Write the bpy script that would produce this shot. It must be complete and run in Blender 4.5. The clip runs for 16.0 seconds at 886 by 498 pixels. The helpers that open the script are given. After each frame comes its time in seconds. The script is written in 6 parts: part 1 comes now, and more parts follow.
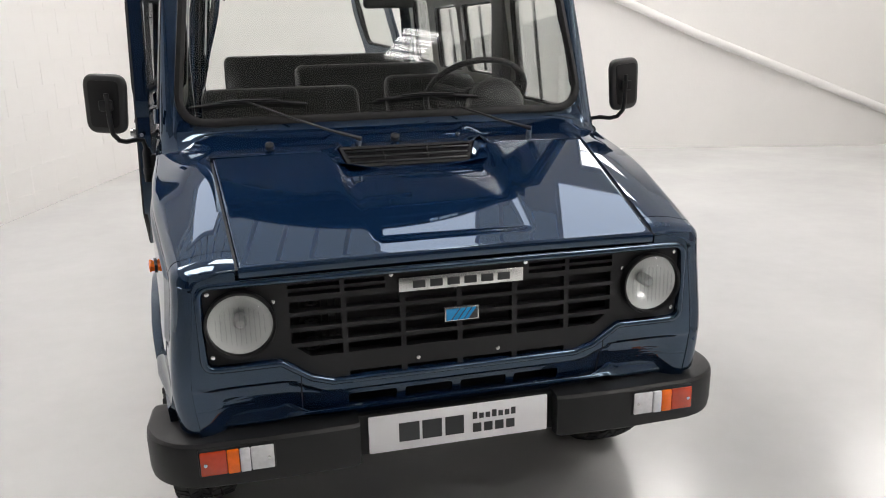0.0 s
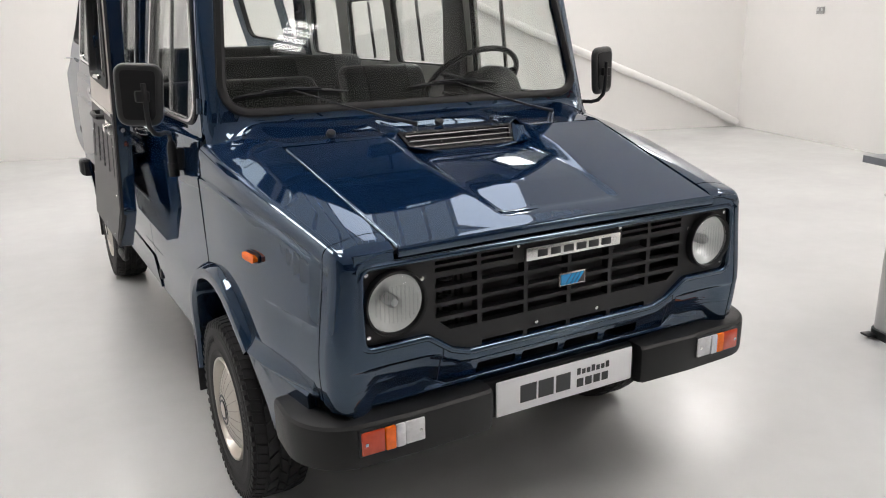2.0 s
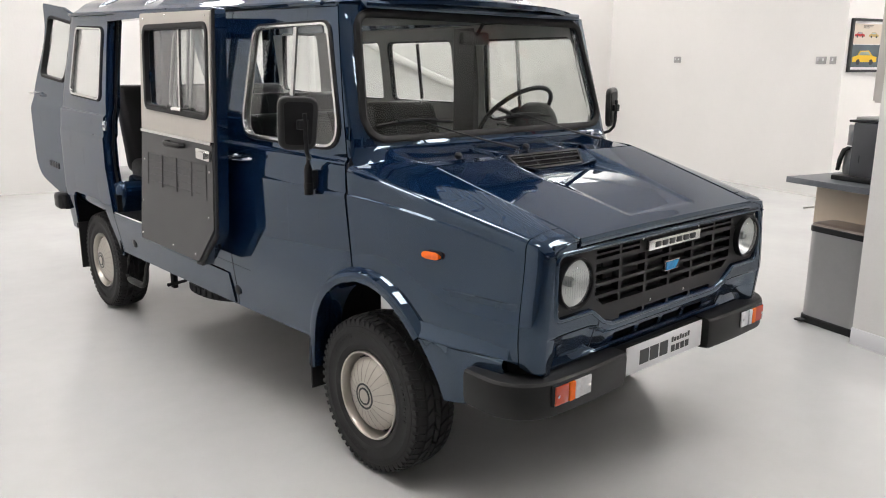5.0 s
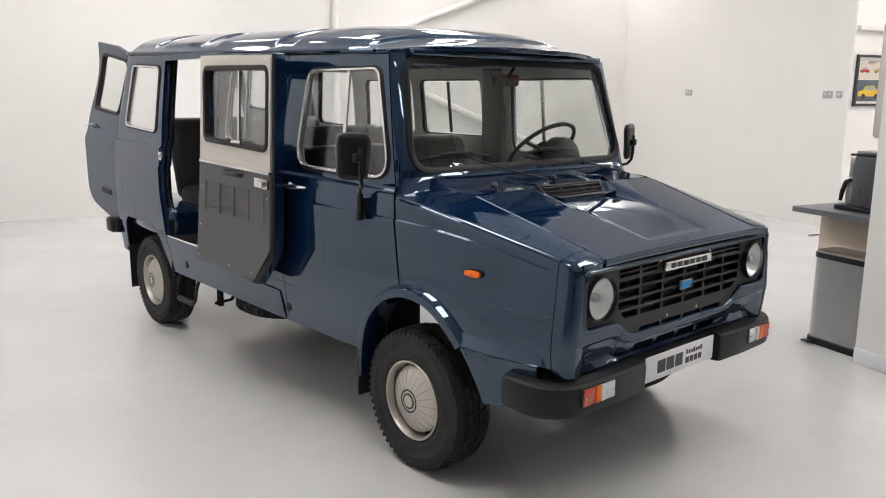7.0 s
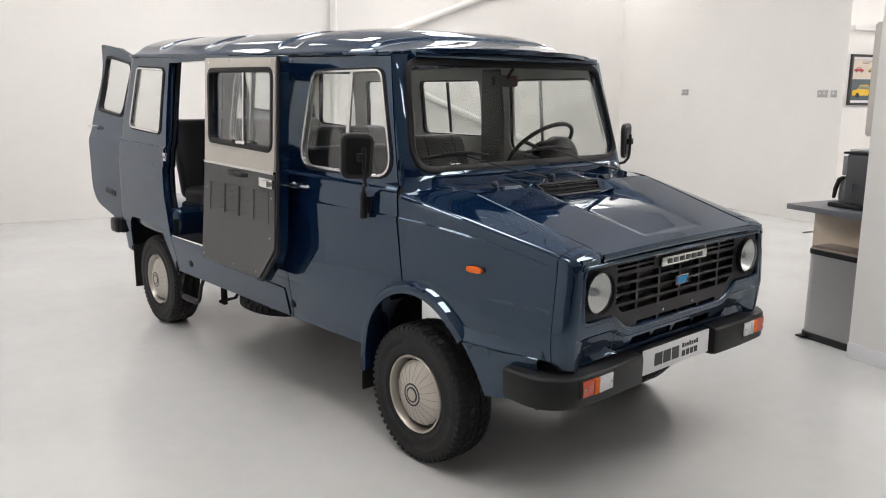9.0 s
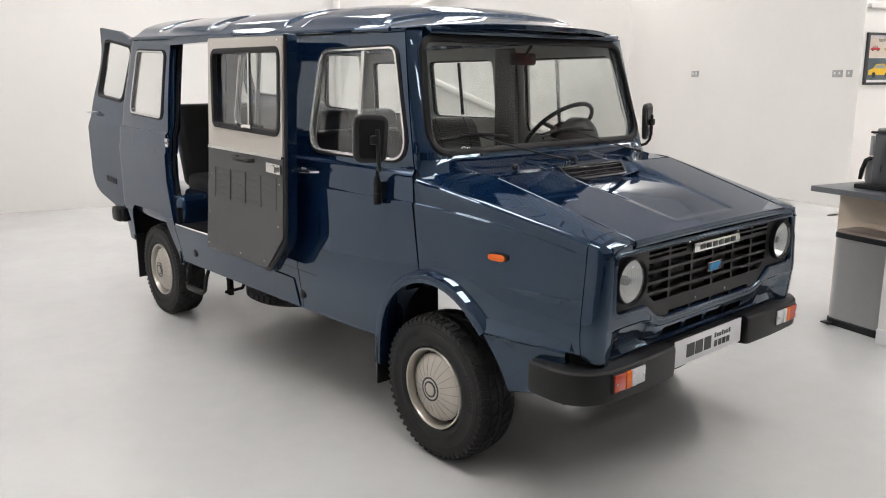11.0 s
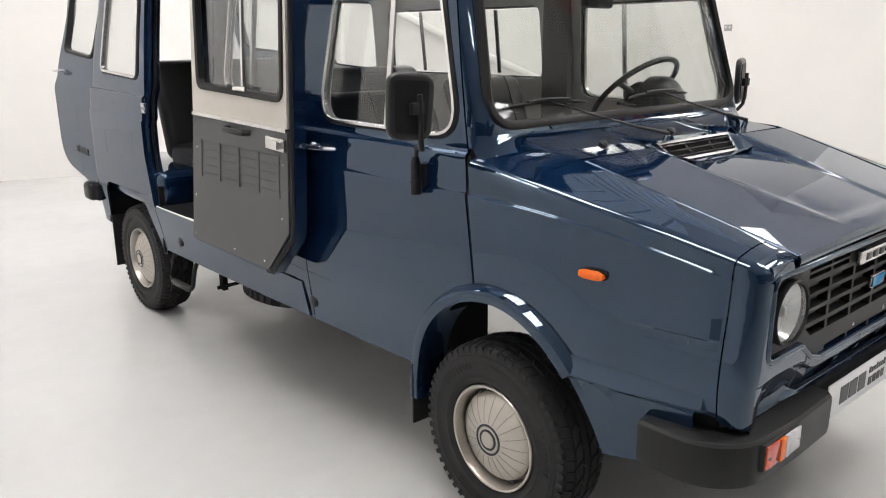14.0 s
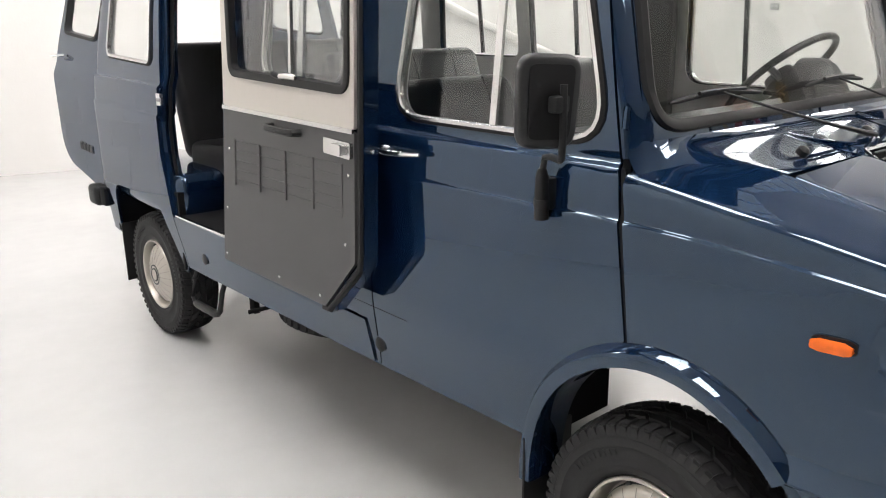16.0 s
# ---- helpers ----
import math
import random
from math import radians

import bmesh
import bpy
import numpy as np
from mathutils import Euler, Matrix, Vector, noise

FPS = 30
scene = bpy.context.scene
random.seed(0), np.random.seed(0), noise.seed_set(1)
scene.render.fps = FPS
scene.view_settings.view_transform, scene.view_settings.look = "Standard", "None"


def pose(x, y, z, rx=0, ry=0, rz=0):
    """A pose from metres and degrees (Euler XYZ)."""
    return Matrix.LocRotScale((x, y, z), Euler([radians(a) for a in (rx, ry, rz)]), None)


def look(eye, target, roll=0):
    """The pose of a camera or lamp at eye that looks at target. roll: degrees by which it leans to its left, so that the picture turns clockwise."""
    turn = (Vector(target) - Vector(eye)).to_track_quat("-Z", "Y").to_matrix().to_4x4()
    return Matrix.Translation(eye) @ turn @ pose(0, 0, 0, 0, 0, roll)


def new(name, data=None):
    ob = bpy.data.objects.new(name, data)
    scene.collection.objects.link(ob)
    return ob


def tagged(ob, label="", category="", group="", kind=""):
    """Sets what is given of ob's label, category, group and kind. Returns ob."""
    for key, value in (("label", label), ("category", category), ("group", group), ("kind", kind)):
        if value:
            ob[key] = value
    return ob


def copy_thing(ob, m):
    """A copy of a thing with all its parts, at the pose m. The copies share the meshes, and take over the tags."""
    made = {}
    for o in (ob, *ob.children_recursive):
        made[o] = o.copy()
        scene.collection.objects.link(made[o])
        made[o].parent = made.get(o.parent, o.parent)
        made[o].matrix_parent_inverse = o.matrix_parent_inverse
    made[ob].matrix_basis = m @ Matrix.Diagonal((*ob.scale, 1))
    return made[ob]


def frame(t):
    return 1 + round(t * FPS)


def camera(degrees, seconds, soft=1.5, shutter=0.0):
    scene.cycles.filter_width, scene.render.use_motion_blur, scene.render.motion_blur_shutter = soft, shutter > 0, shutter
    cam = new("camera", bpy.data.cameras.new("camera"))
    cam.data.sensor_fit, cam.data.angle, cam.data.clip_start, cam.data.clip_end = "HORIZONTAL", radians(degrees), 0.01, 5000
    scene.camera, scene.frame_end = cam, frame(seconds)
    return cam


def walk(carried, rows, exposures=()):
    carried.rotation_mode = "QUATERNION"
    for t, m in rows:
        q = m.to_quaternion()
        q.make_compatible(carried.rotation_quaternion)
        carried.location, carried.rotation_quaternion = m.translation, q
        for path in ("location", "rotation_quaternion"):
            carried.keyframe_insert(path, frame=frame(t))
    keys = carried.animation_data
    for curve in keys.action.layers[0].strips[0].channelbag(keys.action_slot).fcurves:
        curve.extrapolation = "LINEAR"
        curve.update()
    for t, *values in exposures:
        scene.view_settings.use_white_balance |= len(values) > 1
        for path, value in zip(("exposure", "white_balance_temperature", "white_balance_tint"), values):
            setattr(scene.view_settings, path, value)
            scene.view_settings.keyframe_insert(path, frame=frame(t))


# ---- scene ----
cam = camera(58.7, 16.0, soft=1.05)
PATH = [
    (0, (-0.516, -1.941, 1.616), (-0.057, -0.069, 1.084), -1.2),
    (0.5, (-0.75, -1.92, 1.611), (-0.159, -0.084, 1.083), -1.3),
    (1, (-0.938, -1.832, 1.608), (-0.238, -0.033, 1.086), -1.4),
    (1.5, (-1.146, -1.77, 1.61), (-0.316, -0.03, 1.077), -1.0),
    (2, (-1.41, -1.739, 1.604), (-0.466, -0.063, 1.056), -0.9),
    (2.5, (-1.591, -1.664, 1.583), (-0.549, -0.046, 1.038), -0.8),
    (3, (-1.769, -1.576, 1.591), (-0.64, -0.015, 1.054), -0.7),
    (3.5, (-2.018, -1.509, 1.592), (-0.816, 0.003, 1.075), -0.7),
    (4, (-2.231, -1.515, 1.588), (-0.979, -0.034, 1.097), -0.1),
    (4.5, (-2.418, -1.561, 1.591), (-1.139, -0.098, 1.119), 0.3),
    (5, (-2.582, -1.582, 1.613), (-1.283, -0.13, 1.159), 0.2),
    (7.5, (-2.943, -1.809, 1.667), (-1.657, -0.324, 1.291), 0.4),
    (8, (-2.962, -1.819, 1.668), (-1.677, -0.332, 1.297), 0.3),
    (8.5, (-2.982, -1.827, 1.667), (-1.692, -0.345, 1.291), 0.2),
    (9, (-2.987, -1.83, 1.665), (-1.694, -0.353, 1.28), 0.2),
    (11.5, (-2.873, -1.562, 1.612), (-1.584, -0.096, 1.177), -0.5),
    (12, (-2.793, -1.449, 1.594), (-1.497, 0.006, 1.143), -0.6),
    (12.5, (-2.677, -1.298, 1.596), (-1.395, 0.17, 1.146), -0.2),
    (13, (-2.598, -1.191, 1.593), (-1.319, 0.275, 1.127), 0.0),
    (13.5, (-2.545, -1.03, 1.592), (-1.265, 0.427, 1.102), -0.1),
    (14, (-2.505, -0.848, 1.599), (-1.231, 0.604, 1.081), -0.4),
    (14.5, (-2.447, -0.695, 1.58), (-1.18, 0.757, 1.044), -0.6),
    (15, (-2.381, -0.511, 1.588), (-1.116, 0.94, 1.045), -0.6),
    (15.5, (-2.324, -0.332, 1.579), (-1.062, 1.118, 1.028), -0.6),
    (16, (-2.287, -0.113, 1.566), (-1.026, 1.336, 1.012), -0.7),
]
walk(cam, [(t, look(eye, target, roll)) for t, eye, target, roll in PATH], exposures=[(0, -0.03), (3.5, 0.12), (5, 0.06), (9, -0.12), (12.5, 0.05), (16, 0.36)])

# ---- light ----
world = bpy.data.worlds.new("world")
scene.world = world
world.use_nodes = True
world.node_tree.nodes["Background"].inputs[0].default_value = (0.9, 0.95, 1.0, 1)
world.node_tree.nodes["Background"].inputs[1].default_value = 0.05
scene.view_settings.exposure = 0.0
TUBE = 16.0


# ---- materials ----
def material(name, colour, rough=0.5, metal=0.0, coat=0.0, vary=0.0, scale=8.0, bump=0.0, bump_scale=60.0, rough_vary=0.0, spec=0.5, coat_ior=1.5):
    """A principled surface with colour drift at two scales, uneven gloss and fine relief."""
    m = bpy.data.materials.new(name)
    m.use_nodes = True
    t = m.node_tree
    b = t.nodes["Principled BSDF"]
    b.inputs["Base Color"].default_value = (*colour, 1)
    b.inputs["Roughness"].default_value = rough
    b.inputs["Metallic"].default_value = metal
    b.inputs["Coat Weight"].default_value = coat
    b.inputs["Coat Roughness"].default_value = 0.01
    b.inputs["Coat IOR"].default_value = coat_ior
    b.inputs["Specular IOR Level"].default_value = spec
    co = t.nodes.new("ShaderNodeTexCoord")

    def noise_at(s, detail=4.0):
        n = t.nodes.new("ShaderNodeTexNoise")
        n.inputs["Scale"].default_value = s
        n.inputs["Detail"].default_value = detail
        t.links.new(co.outputs["Object"], n.inputs["Vector"])
        return n
    if vary:
        big, small = noise_at(scale), noise_at(scale * 9)
        add = t.nodes.new("ShaderNodeMath")
        add.operation = "MULTIPLY_ADD"
        add.inputs[1].default_value = 0.35
        t.links.new(small.outputs["Fac"], add.inputs[0])
        t.links.new(big.outputs["Fac"], add.inputs[2])
        ramp = t.nodes.new("ShaderNodeMapRange")
        ramp.inputs["From Min"].default_value, ramp.inputs["From Max"].default_value = 0.35, 1.0
        ramp.inputs["To Min"].default_value, ramp.inputs["To Max"].default_value = 1 - vary, 1 + vary
        t.links.new(add.outputs[0], ramp.inputs["Value"])
        mix = t.nodes.new("ShaderNodeVectorMath")
        mix.operation = "SCALE"
        mix.inputs[0].default_value = colour
        t.links.new(ramp.outputs[0], mix.inputs["Scale"])
        t.links.new(mix.outputs[0], b.inputs["Base Color"])
    if rough_vary:
        n = noise_at(scale * 1.7)
        r = t.nodes.new("ShaderNodeMapRange")
        r.inputs["To Min"].default_value, r.inputs["To Max"].default_value = max(0.0, rough - rough_vary), rough + rough_vary
        t.links.new(n.outputs["Fac"], r.inputs["Value"])
        t.links.new(r.outputs[0], b.inputs["Roughness"])
    if bump:
        n = noise_at(bump_scale, 3.0)
        k = t.nodes.new("ShaderNodeBump")
        k.inputs["Strength"].default_value = 1.0
        k.inputs["Distance"].default_value = bump
        t.links.new(n.outputs["Fac"], k.inputs["Height"])
        t.links.new(k.outputs[0], b.inputs["Normal"])
    return m


def glass_material(name, colour=(1, 1, 1), rough=0.0, edge=0.75, face_on=0.048):
    m = bpy.data.materials.new(name)
    m.use_nodes = True
    t = m.node_tree
    t.nodes.clear()
    out = t.nodes.new("ShaderNodeOutputMaterial")
    clear, gloss, mix, face, power, add = (t.nodes.new(k) for k in ("ShaderNodeBsdfTransparent", "ShaderNodeBsdfGlossy", "ShaderNodeMixShader", "ShaderNodeLayerWeight", "ShaderNodeMath", "ShaderNodeMath"))
    clear.inputs[0].default_value = (*colour, 1)
    gloss.inputs["Roughness"].default_value = rough
    face.inputs["Blend"].default_value = 0.5
    power.operation, add.operation = "POWER", "MULTIPLY_ADD"
    power.inputs[1].default_value = 4.0
    add.inputs[1].default_value, add.inputs[2].default_value = edge, face_on
    t.links.new(face.outputs["Facing"], power.inputs[0])
    t.links.new(power.outputs[0], add.inputs[0])
    t.links.new(add.outputs[0], mix.inputs[0])
    t.links.new(clear.outputs[0], mix.inputs[1])
    t.links.new(gloss.outputs[0], mix.inputs[2])
    t.links.new(mix.outputs[0], out.inputs[0])
    return m


def glow_material(name, colour, strength):
    m = bpy.data.materials.new(name)
    m.use_nodes = True
    t = m.node_tree
    t.nodes.clear()
    out, e = t.nodes.new("ShaderNodeOutputMaterial"), t.nodes.new("ShaderNodeEmission")
    e.inputs[0].default_value, e.inputs[1].default_value = (*colour, 1), strength
    t.links.new(e.outputs[0], out.inputs[0])
    return m


PAINT = material("navy_paint", (0.0029, 0.0120, 0.0370), rough=0.02, vary=0.05, scale=3)
PAINT.node_tree.nodes["Principled BSDF"].inputs["IOR"].default_value = 1.75
PAINT.node_tree.nodes["Principled BSDF"].inputs["Specular Tint"].default_value = (0.78, 1.0, 1.20, 1)
BLACK = material("black_plastic", (0.010, 0.0105, 0.0115), rough=0.45, vary=0.12, scale=12, bump=0.0006, bump_scale=420, rough_vary=0.06, spec=0.34)
GRILLE = material("grille_plastic", (0.015, 0.0155, 0.017), rough=0.45, vary=0.12, scale=10, spec=0.32)
GLOSS = material("gloss_black_plastic", (0.020, 0.0205, 0.022), rough=0.20, vary=0.1, scale=12)
SHELL = material("mirror_shell_plastic", (0.022, 0.0225, 0.024), rough=0.34, vary=0.1, scale=12, bump=0.0004, bump_scale=400)
RUBBER = material("rubber", (0.009, 0.009, 0.010), rough=0.5, vary=0.15, scale=9, spec=0.3)
TYRE = material("tyre_rubber", (0.026, 0.026, 0.027), rough=0.66, vary=0.18, scale=14, bump=0.0005, bump_scale=200, spec=0.22)
# near-black; also colours added panels that keep gaps in the body dark
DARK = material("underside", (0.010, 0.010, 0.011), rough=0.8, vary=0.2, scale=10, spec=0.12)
VINYL = material("black_vinyl", (0.018, 0.018, 0.020), rough=0.33, vary=0.15, scale=8, bump=0.0008, bump_scale=300)
TRIM = material("grey_vinyl_trim", (0.070, 0.070, 0.072), rough=0.5, vary=0.08, scale=8, bump=0.0004, bump_scale=350)
LINING = material("roof_lining", (0.48, 0.48, 0.465), rough=0.8, vary=0.08, scale=6)
BEIGE = material("beige_board", (0.52, 0.49, 0.45), rough=0.55, vary=0.04, scale=5)
CHROME = material("chrome", (0.82, 0.82, 0.80), rough=0.12, metal=1.0)
ALLOY = material("satin_alloy", (0.66, 0.66, 0.65), rough=0.26, metal=1.0)
HUB = material("hubcap_silver", (0.50, 0.47, 0.425), rough=0.33, metal=0.8, vary=0.08, scale=9)
# darker than the hubcap, so its ribs show as shaded lines
HUBLINE = material("hub_rib_shade", (0.27, 0.255, 0.235), rough=0.5, metal=0.4)
REFLECTOR = material("lamp_reflector", (0.95, 0.96, 0.95), rough=0.20, metal=0.4, bump=0.0022, bump_scale=38)
ORANGE = material("amber_lens", (0.86, 0.150, 0.006), rough=0.25, coat=0.0, vary=0.12, scale=60)
REDLENS = material("red_orange_lens", (0.52, 0.050, 0.014), rough=0.15, coat=0.6, vary=0.12, scale=60)
CLEARLENS = material("clear_lens", (0.62, 0.62, 0.64), rough=0.16, coat=0.6, vary=0.15, scale=60)
WHITE = material("white_plastic", (0.78, 0.78, 0.80), rough=0.3)
INK = material("black_ink", (0.025, 0.027, 0.03), rough=0.4)
BLUE = material("badge_blue", (0.02, 0.28, 0.62), rough=0.25)
MIRROR = material("mirror_glass", (0.9, 0.9, 0.9), rough=0.02, metal=1.0)
CORE = material("radiator_core", (0.03, 0.03, 0.032), rough=0.55, metal=0.4)
GLASS = glass_material("clear_glass", (0.955, 0.965, 0.96))
SCREEN = glass_material("windscreen_glass", (0.93, 0.945, 0.935), 0.0, 0.5, 0.032)
LENS = glass_material("lamp_glass", (0.96, 0.97, 0.97), 0.04)
WALL = material("white_wall_paint", (0.80, 0.785, 0.765), rough=0.45, vary=0.025, scale=1.2, bump=0.0012, bump_scale=45, rough_vary=0.06)
FLOOR = material("grey_epoxy_floor", (0.555, 0.558, 0.553), rough=0.19, vary=0.075, scale=0.9, rough_vary=0.07, bump=0.0005, bump_scale=3.0)
# two darker colours for unseen walls, to dim what the van reflects
GREYWALL = material("grey_unseen_wall", (0.30, 0.30, 0.30), rough=0.5, vary=0.08, scale=1.5)
DARKWALL = material("dark_unseen_wall", (0.09, 0.09, 0.095), rough=0.5, vary=0.1, scale=1.5)
CEIL = material("ceiling_board", (0.80, 0.80, 0.79), rough=0.7, vary=0.04, scale=1.5)
STEEL = material("brushed_steel", (0.42, 0.42, 0.42), rough=0.34, metal=0.9, vary=0.06, scale=4)
WORKTOP = material("grey_laminate", (0.13, 0.14, 0.155), rough=0.35, vary=0.12, scale=30)
CREAM = material("cream_laminate", (0.62, 0.52, 0.41), rough=0.4, vary=0.03, scale=4)
SKYSHEET = glow_material("rooflight_sheet", (0.90, 0.97, 1.06), 0.62)
DAYLIGHT = glow_material("roof_daylight", (0.93, 0.97, 1.10), 2.8)
TUBES = glow_material("fluorescent", (1.0, 0.958, 0.930), TUBE)


# ---- mesh helpers ----
def mesh_object(name, bm, mat, smooth=40):
    me = bpy.data.meshes.new(name)
    bm.normal_update()
    bm.to_mesh(me)
    bm.free()
    if smooth:
        me.polygons.foreach_set("use_smooth", [True] * len(me.polygons))
        me.set_sharp_from_angle(angle=radians(smooth))
    me.materials.append(mat)
    return new(name, me)


def part(name, bm, mat, parent, label="", smooth=40):
    ob = mesh_object(name, bm, mat, smooth)
    ob.parent = parent
    return tagged(ob, label)


def thing(name, label, category, at=None, group="", kind=""):
    ob = new(name)
    if at is not None:
        ob.matrix_world = at
    return tagged(ob, label, category, group, kind)


def box(x0, x1, y0, y1, z0, z1, bevel=0.0, seg=2, bm=None):
    """A box, added to bm if it is given; bevelled only where it is alone."""
    b = bmesh.new()
    vs = [b.verts.new((x, y, z)) for z in (z0, z1) for x, y in ((x0, y0), (x1, y0), (x1, y1), (x0, y1))]
    for f in ((3, 2, 1, 0), (4, 5, 6, 7), (0, 1, 5, 4), (1, 2, 6, 5), (2, 3, 7, 6), (3, 0, 4, 7)):
        b.faces.new([vs[i] for i in f])
    if bevel:
        bmesh.ops.bevel(b, geom=b.edges[:], offset=bevel, segments=seg, affect="EDGES", profile=0.5)
    return merged(b, bm)


def merged(b, bm):
    if bm is None:
        return b
    table = {v: bm.verts.new(v.co) for v in b.verts}
    for f in b.faces:
        bm.faces.new([table[v] for v in f.verts])
    b.free()
    return bm


def moved(bm, m):
    bmesh.ops.transform(bm, matrix=m, verts=bm.verts)
    return bm


def flipped(bm):
    """Mirrors across the van's centre line."""
    for v in bm.verts:
        v.co.x = -v.co.x
    bmesh.ops.reverse_faces(bm, faces=bm.faces)
    return bm


def tube(points, radius, seg=10, closed=False, bm=None):
    """A round bar along points."""
    b = bmesh.new()
    pts = [Vector(p) for p in points]
    n = len(pts)
    rings = []
    up = Vector((0.13, 0.21, 0.97))
    for i, p in enumerate(pts):
        a = pts[i - 1] if (i or closed) else p
        c = pts[(i + 1) % n] if (i < n - 1 or closed) else p
        d = (c - a).normalized()
        s = d.cross(up)
        if s.length < 0.2:
            s = d.cross(Vector((1, 0, 0)))
        s.normalize()
        q = s.cross(d)
        r = radius[i] if isinstance(radius, (list, tuple)) else radius
        rings.append([b.verts.new(p + r * (math.cos(k * math.tau / seg) * s + math.sin(k * math.tau / seg) * q)) for k in range(seg)])
    for i in range(n if closed else n - 1):
        a, c = rings[i], rings[(i + 1) % n]
        for k in range(seg):
            b.faces.new((a[k], a[(k + 1) % seg], c[(k + 1) % seg], c[k]))
    if not closed:
        b.faces.new(rings[0][::-1])
        b.faces.new(rings[-1])
    bmesh.ops.recalc_face_normals(b, faces=b.faces)
    return merged(b, bm)


def lathe(profile, seg=48, bm=None):
    """Turns (radius, height) pairs round the z axis."""
    b = bmesh.new()
    rings = []
    for r, h in profile:
        if r < 1e-5:
            rings.append([b.verts.new((0, 0, h))])
        else:
            rings.append([b.verts.new((r * math.cos(k * math.tau / seg), r * math.sin(k * math.tau / seg), h)) for k in range(seg)])
    for a, c in zip(rings, rings[1:]):
        for k in range(seg):
            j = (k + 1) % seg
            if len(a) == 1 and len(c) > 1:
                b.faces.new((a[0], c[j], c[k]))
            elif len(c) == 1 and len(a) > 1:
                b.faces.new((a[k], a[j], c[0]))
            elif len(a) > 1:
                b.faces.new((a[k], a[j], c[j], c[k]))
    bmesh.ops.recalc_face_normals(b, faces=b.faces)
    return merged(b, bm)


def rounded(pts, radius, seg=5):
    """The outline of a polygon with its corners rounded; radius: one for all, or one a corner."""
    out, n = [], len(pts)
    for i, p in enumerate(pts):
        r = radius[i] if isinstance(radius, (list, tuple)) else radius
        p, a, c = Vector(p), Vector(pts[i - 1]), Vector(pts[(i + 1) % n])
        if r < 1e-5:
            out.append(tuple(p))
            continue
        u, w = (a - p).normalized(), (c - p).normalized()
        half = u.angle(w) / 2
        d = min(r / math.tan(half), 0.48 * (a - p).length, 0.48 * (c - p).length)
        s, e = p + u * d, p + w * d
        for k in range(seg + 1):
            f = k / seg
            out.append(tuple((1 - f) ** 2 * s + 2 * f * (1 - f) * p + f * f * e))
    return out


def inset(pts, d):
    """A closed outline drawn in by d (out, where d is below 0)."""
    n = len(pts)
    area = sum(pts[i - 1][0] * pts[i][1] - pts[i][0] * pts[i - 1][1] for i in range(n))
    sgn = 1 if area > 0 else -1
    out = []
    for i in range(n):
        a, p, c = Vector(pts[i - 1]), Vector(pts[i]), Vector(pts[(i + 1) % n])
        u, w = (p - a).normalized(), (c - p).normalized()
        nrm = Vector((-(u.y + w.y), u.x + w.x)).normalized() * sgn
        k = max(0.5, abs(nrm.x * -u.y * sgn + nrm.y * u.x * sgn))
        out.append(tuple(p + nrm * d / k))
    return out


def sheet(outer, holes, place, out, thick=0.015, ulv=(), vlv=(), extra=None):
    """A panel: a flat outline with holes, cut along ulv and vlv, laid into space by place(u, v), with its face towards out, and thickened inwards."""
    b = bmesh.new()
    for loop in (outer, *holes):
        vs = [b.verts.new((p[0], p[1], 0)) for p in loop]
        for i in range(len(vs)):
            b.edges.new((vs[i - 1], vs[i]))
    bmesh.ops.triangle_fill(b, use_beauty=True, use_dissolve=False, edges=b.edges[:], normal=(0, 0, 1))
    for axis, levels in ((0, ulv), (1, vlv)):
        for s in levels:
            co, no = [0, 0, 0], [0, 0, 0]
            co[axis], no[axis] = s, 1
            bmesh.ops.bisect_plane(b, geom=b.verts[:] + b.edges[:] + b.faces[:], dist=1e-5, plane_co=co, plane_no=no)
    bmesh.ops.dissolve_degenerate(b, dist=1e-5, edges=b.edges[:])
    for v in b.verts:
        v.co = place(v.co.x, v.co.y)
    if extra:
        extra(b)
        bmesh.ops.remove_doubles(b, verts=b.verts[:], dist=2e-4)
    bmesh.ops.recalc_face_normals(b, faces=b.faces)
    b.normal_update()
    total = sum((f.normal * f.calc_area() for f in b.faces), Vector())
    if total.dot(Vector(out)) < 0:
        bmesh.ops.reverse_faces(b, faces=b.faces)
        b.normal_update()
    return thicken(b, thick)


def thicken(b, thick):
    if not thick:
        return b
    rim = [e for e in b.edges if len(e.link_faces) == 1]
    faces = b.faces[:]
    twin = {v: b.verts.new(v.co - v.normal * thick) for v in b.verts[:]}
    rims = []
    for e in rim:
        l = e.link_loops[0]
        rims.append((l.vert, l.link_loop_next.vert))
    for f in faces:
        b.faces.new([twin[v] for v in reversed(f.verts[:])])
    for a, c in rims:
        b.faces.new((c, a, twin[a], twin[c]))
    return b


def grid(us, vs, place, out, thick=0.0):
    b = bmesh.new()
    rows = [[b.verts.new(place(u, v)) for v in vs] for u in us]
    for a, c in zip(rows, rows[1:]):
        for k in range(len(vs) - 1):
            b.faces.new((a[k], a[k + 1], c[k + 1], c[k]))
    b.normal_update()
    total = sum((f.normal * f.calc_area() for f in b.faces), Vector())
    if total.dot(Vector(out)) < 0:
        bmesh.ops.reverse_faces(b, faces=b.faces)
        b.normal_update()
    return thicken(b, thick)


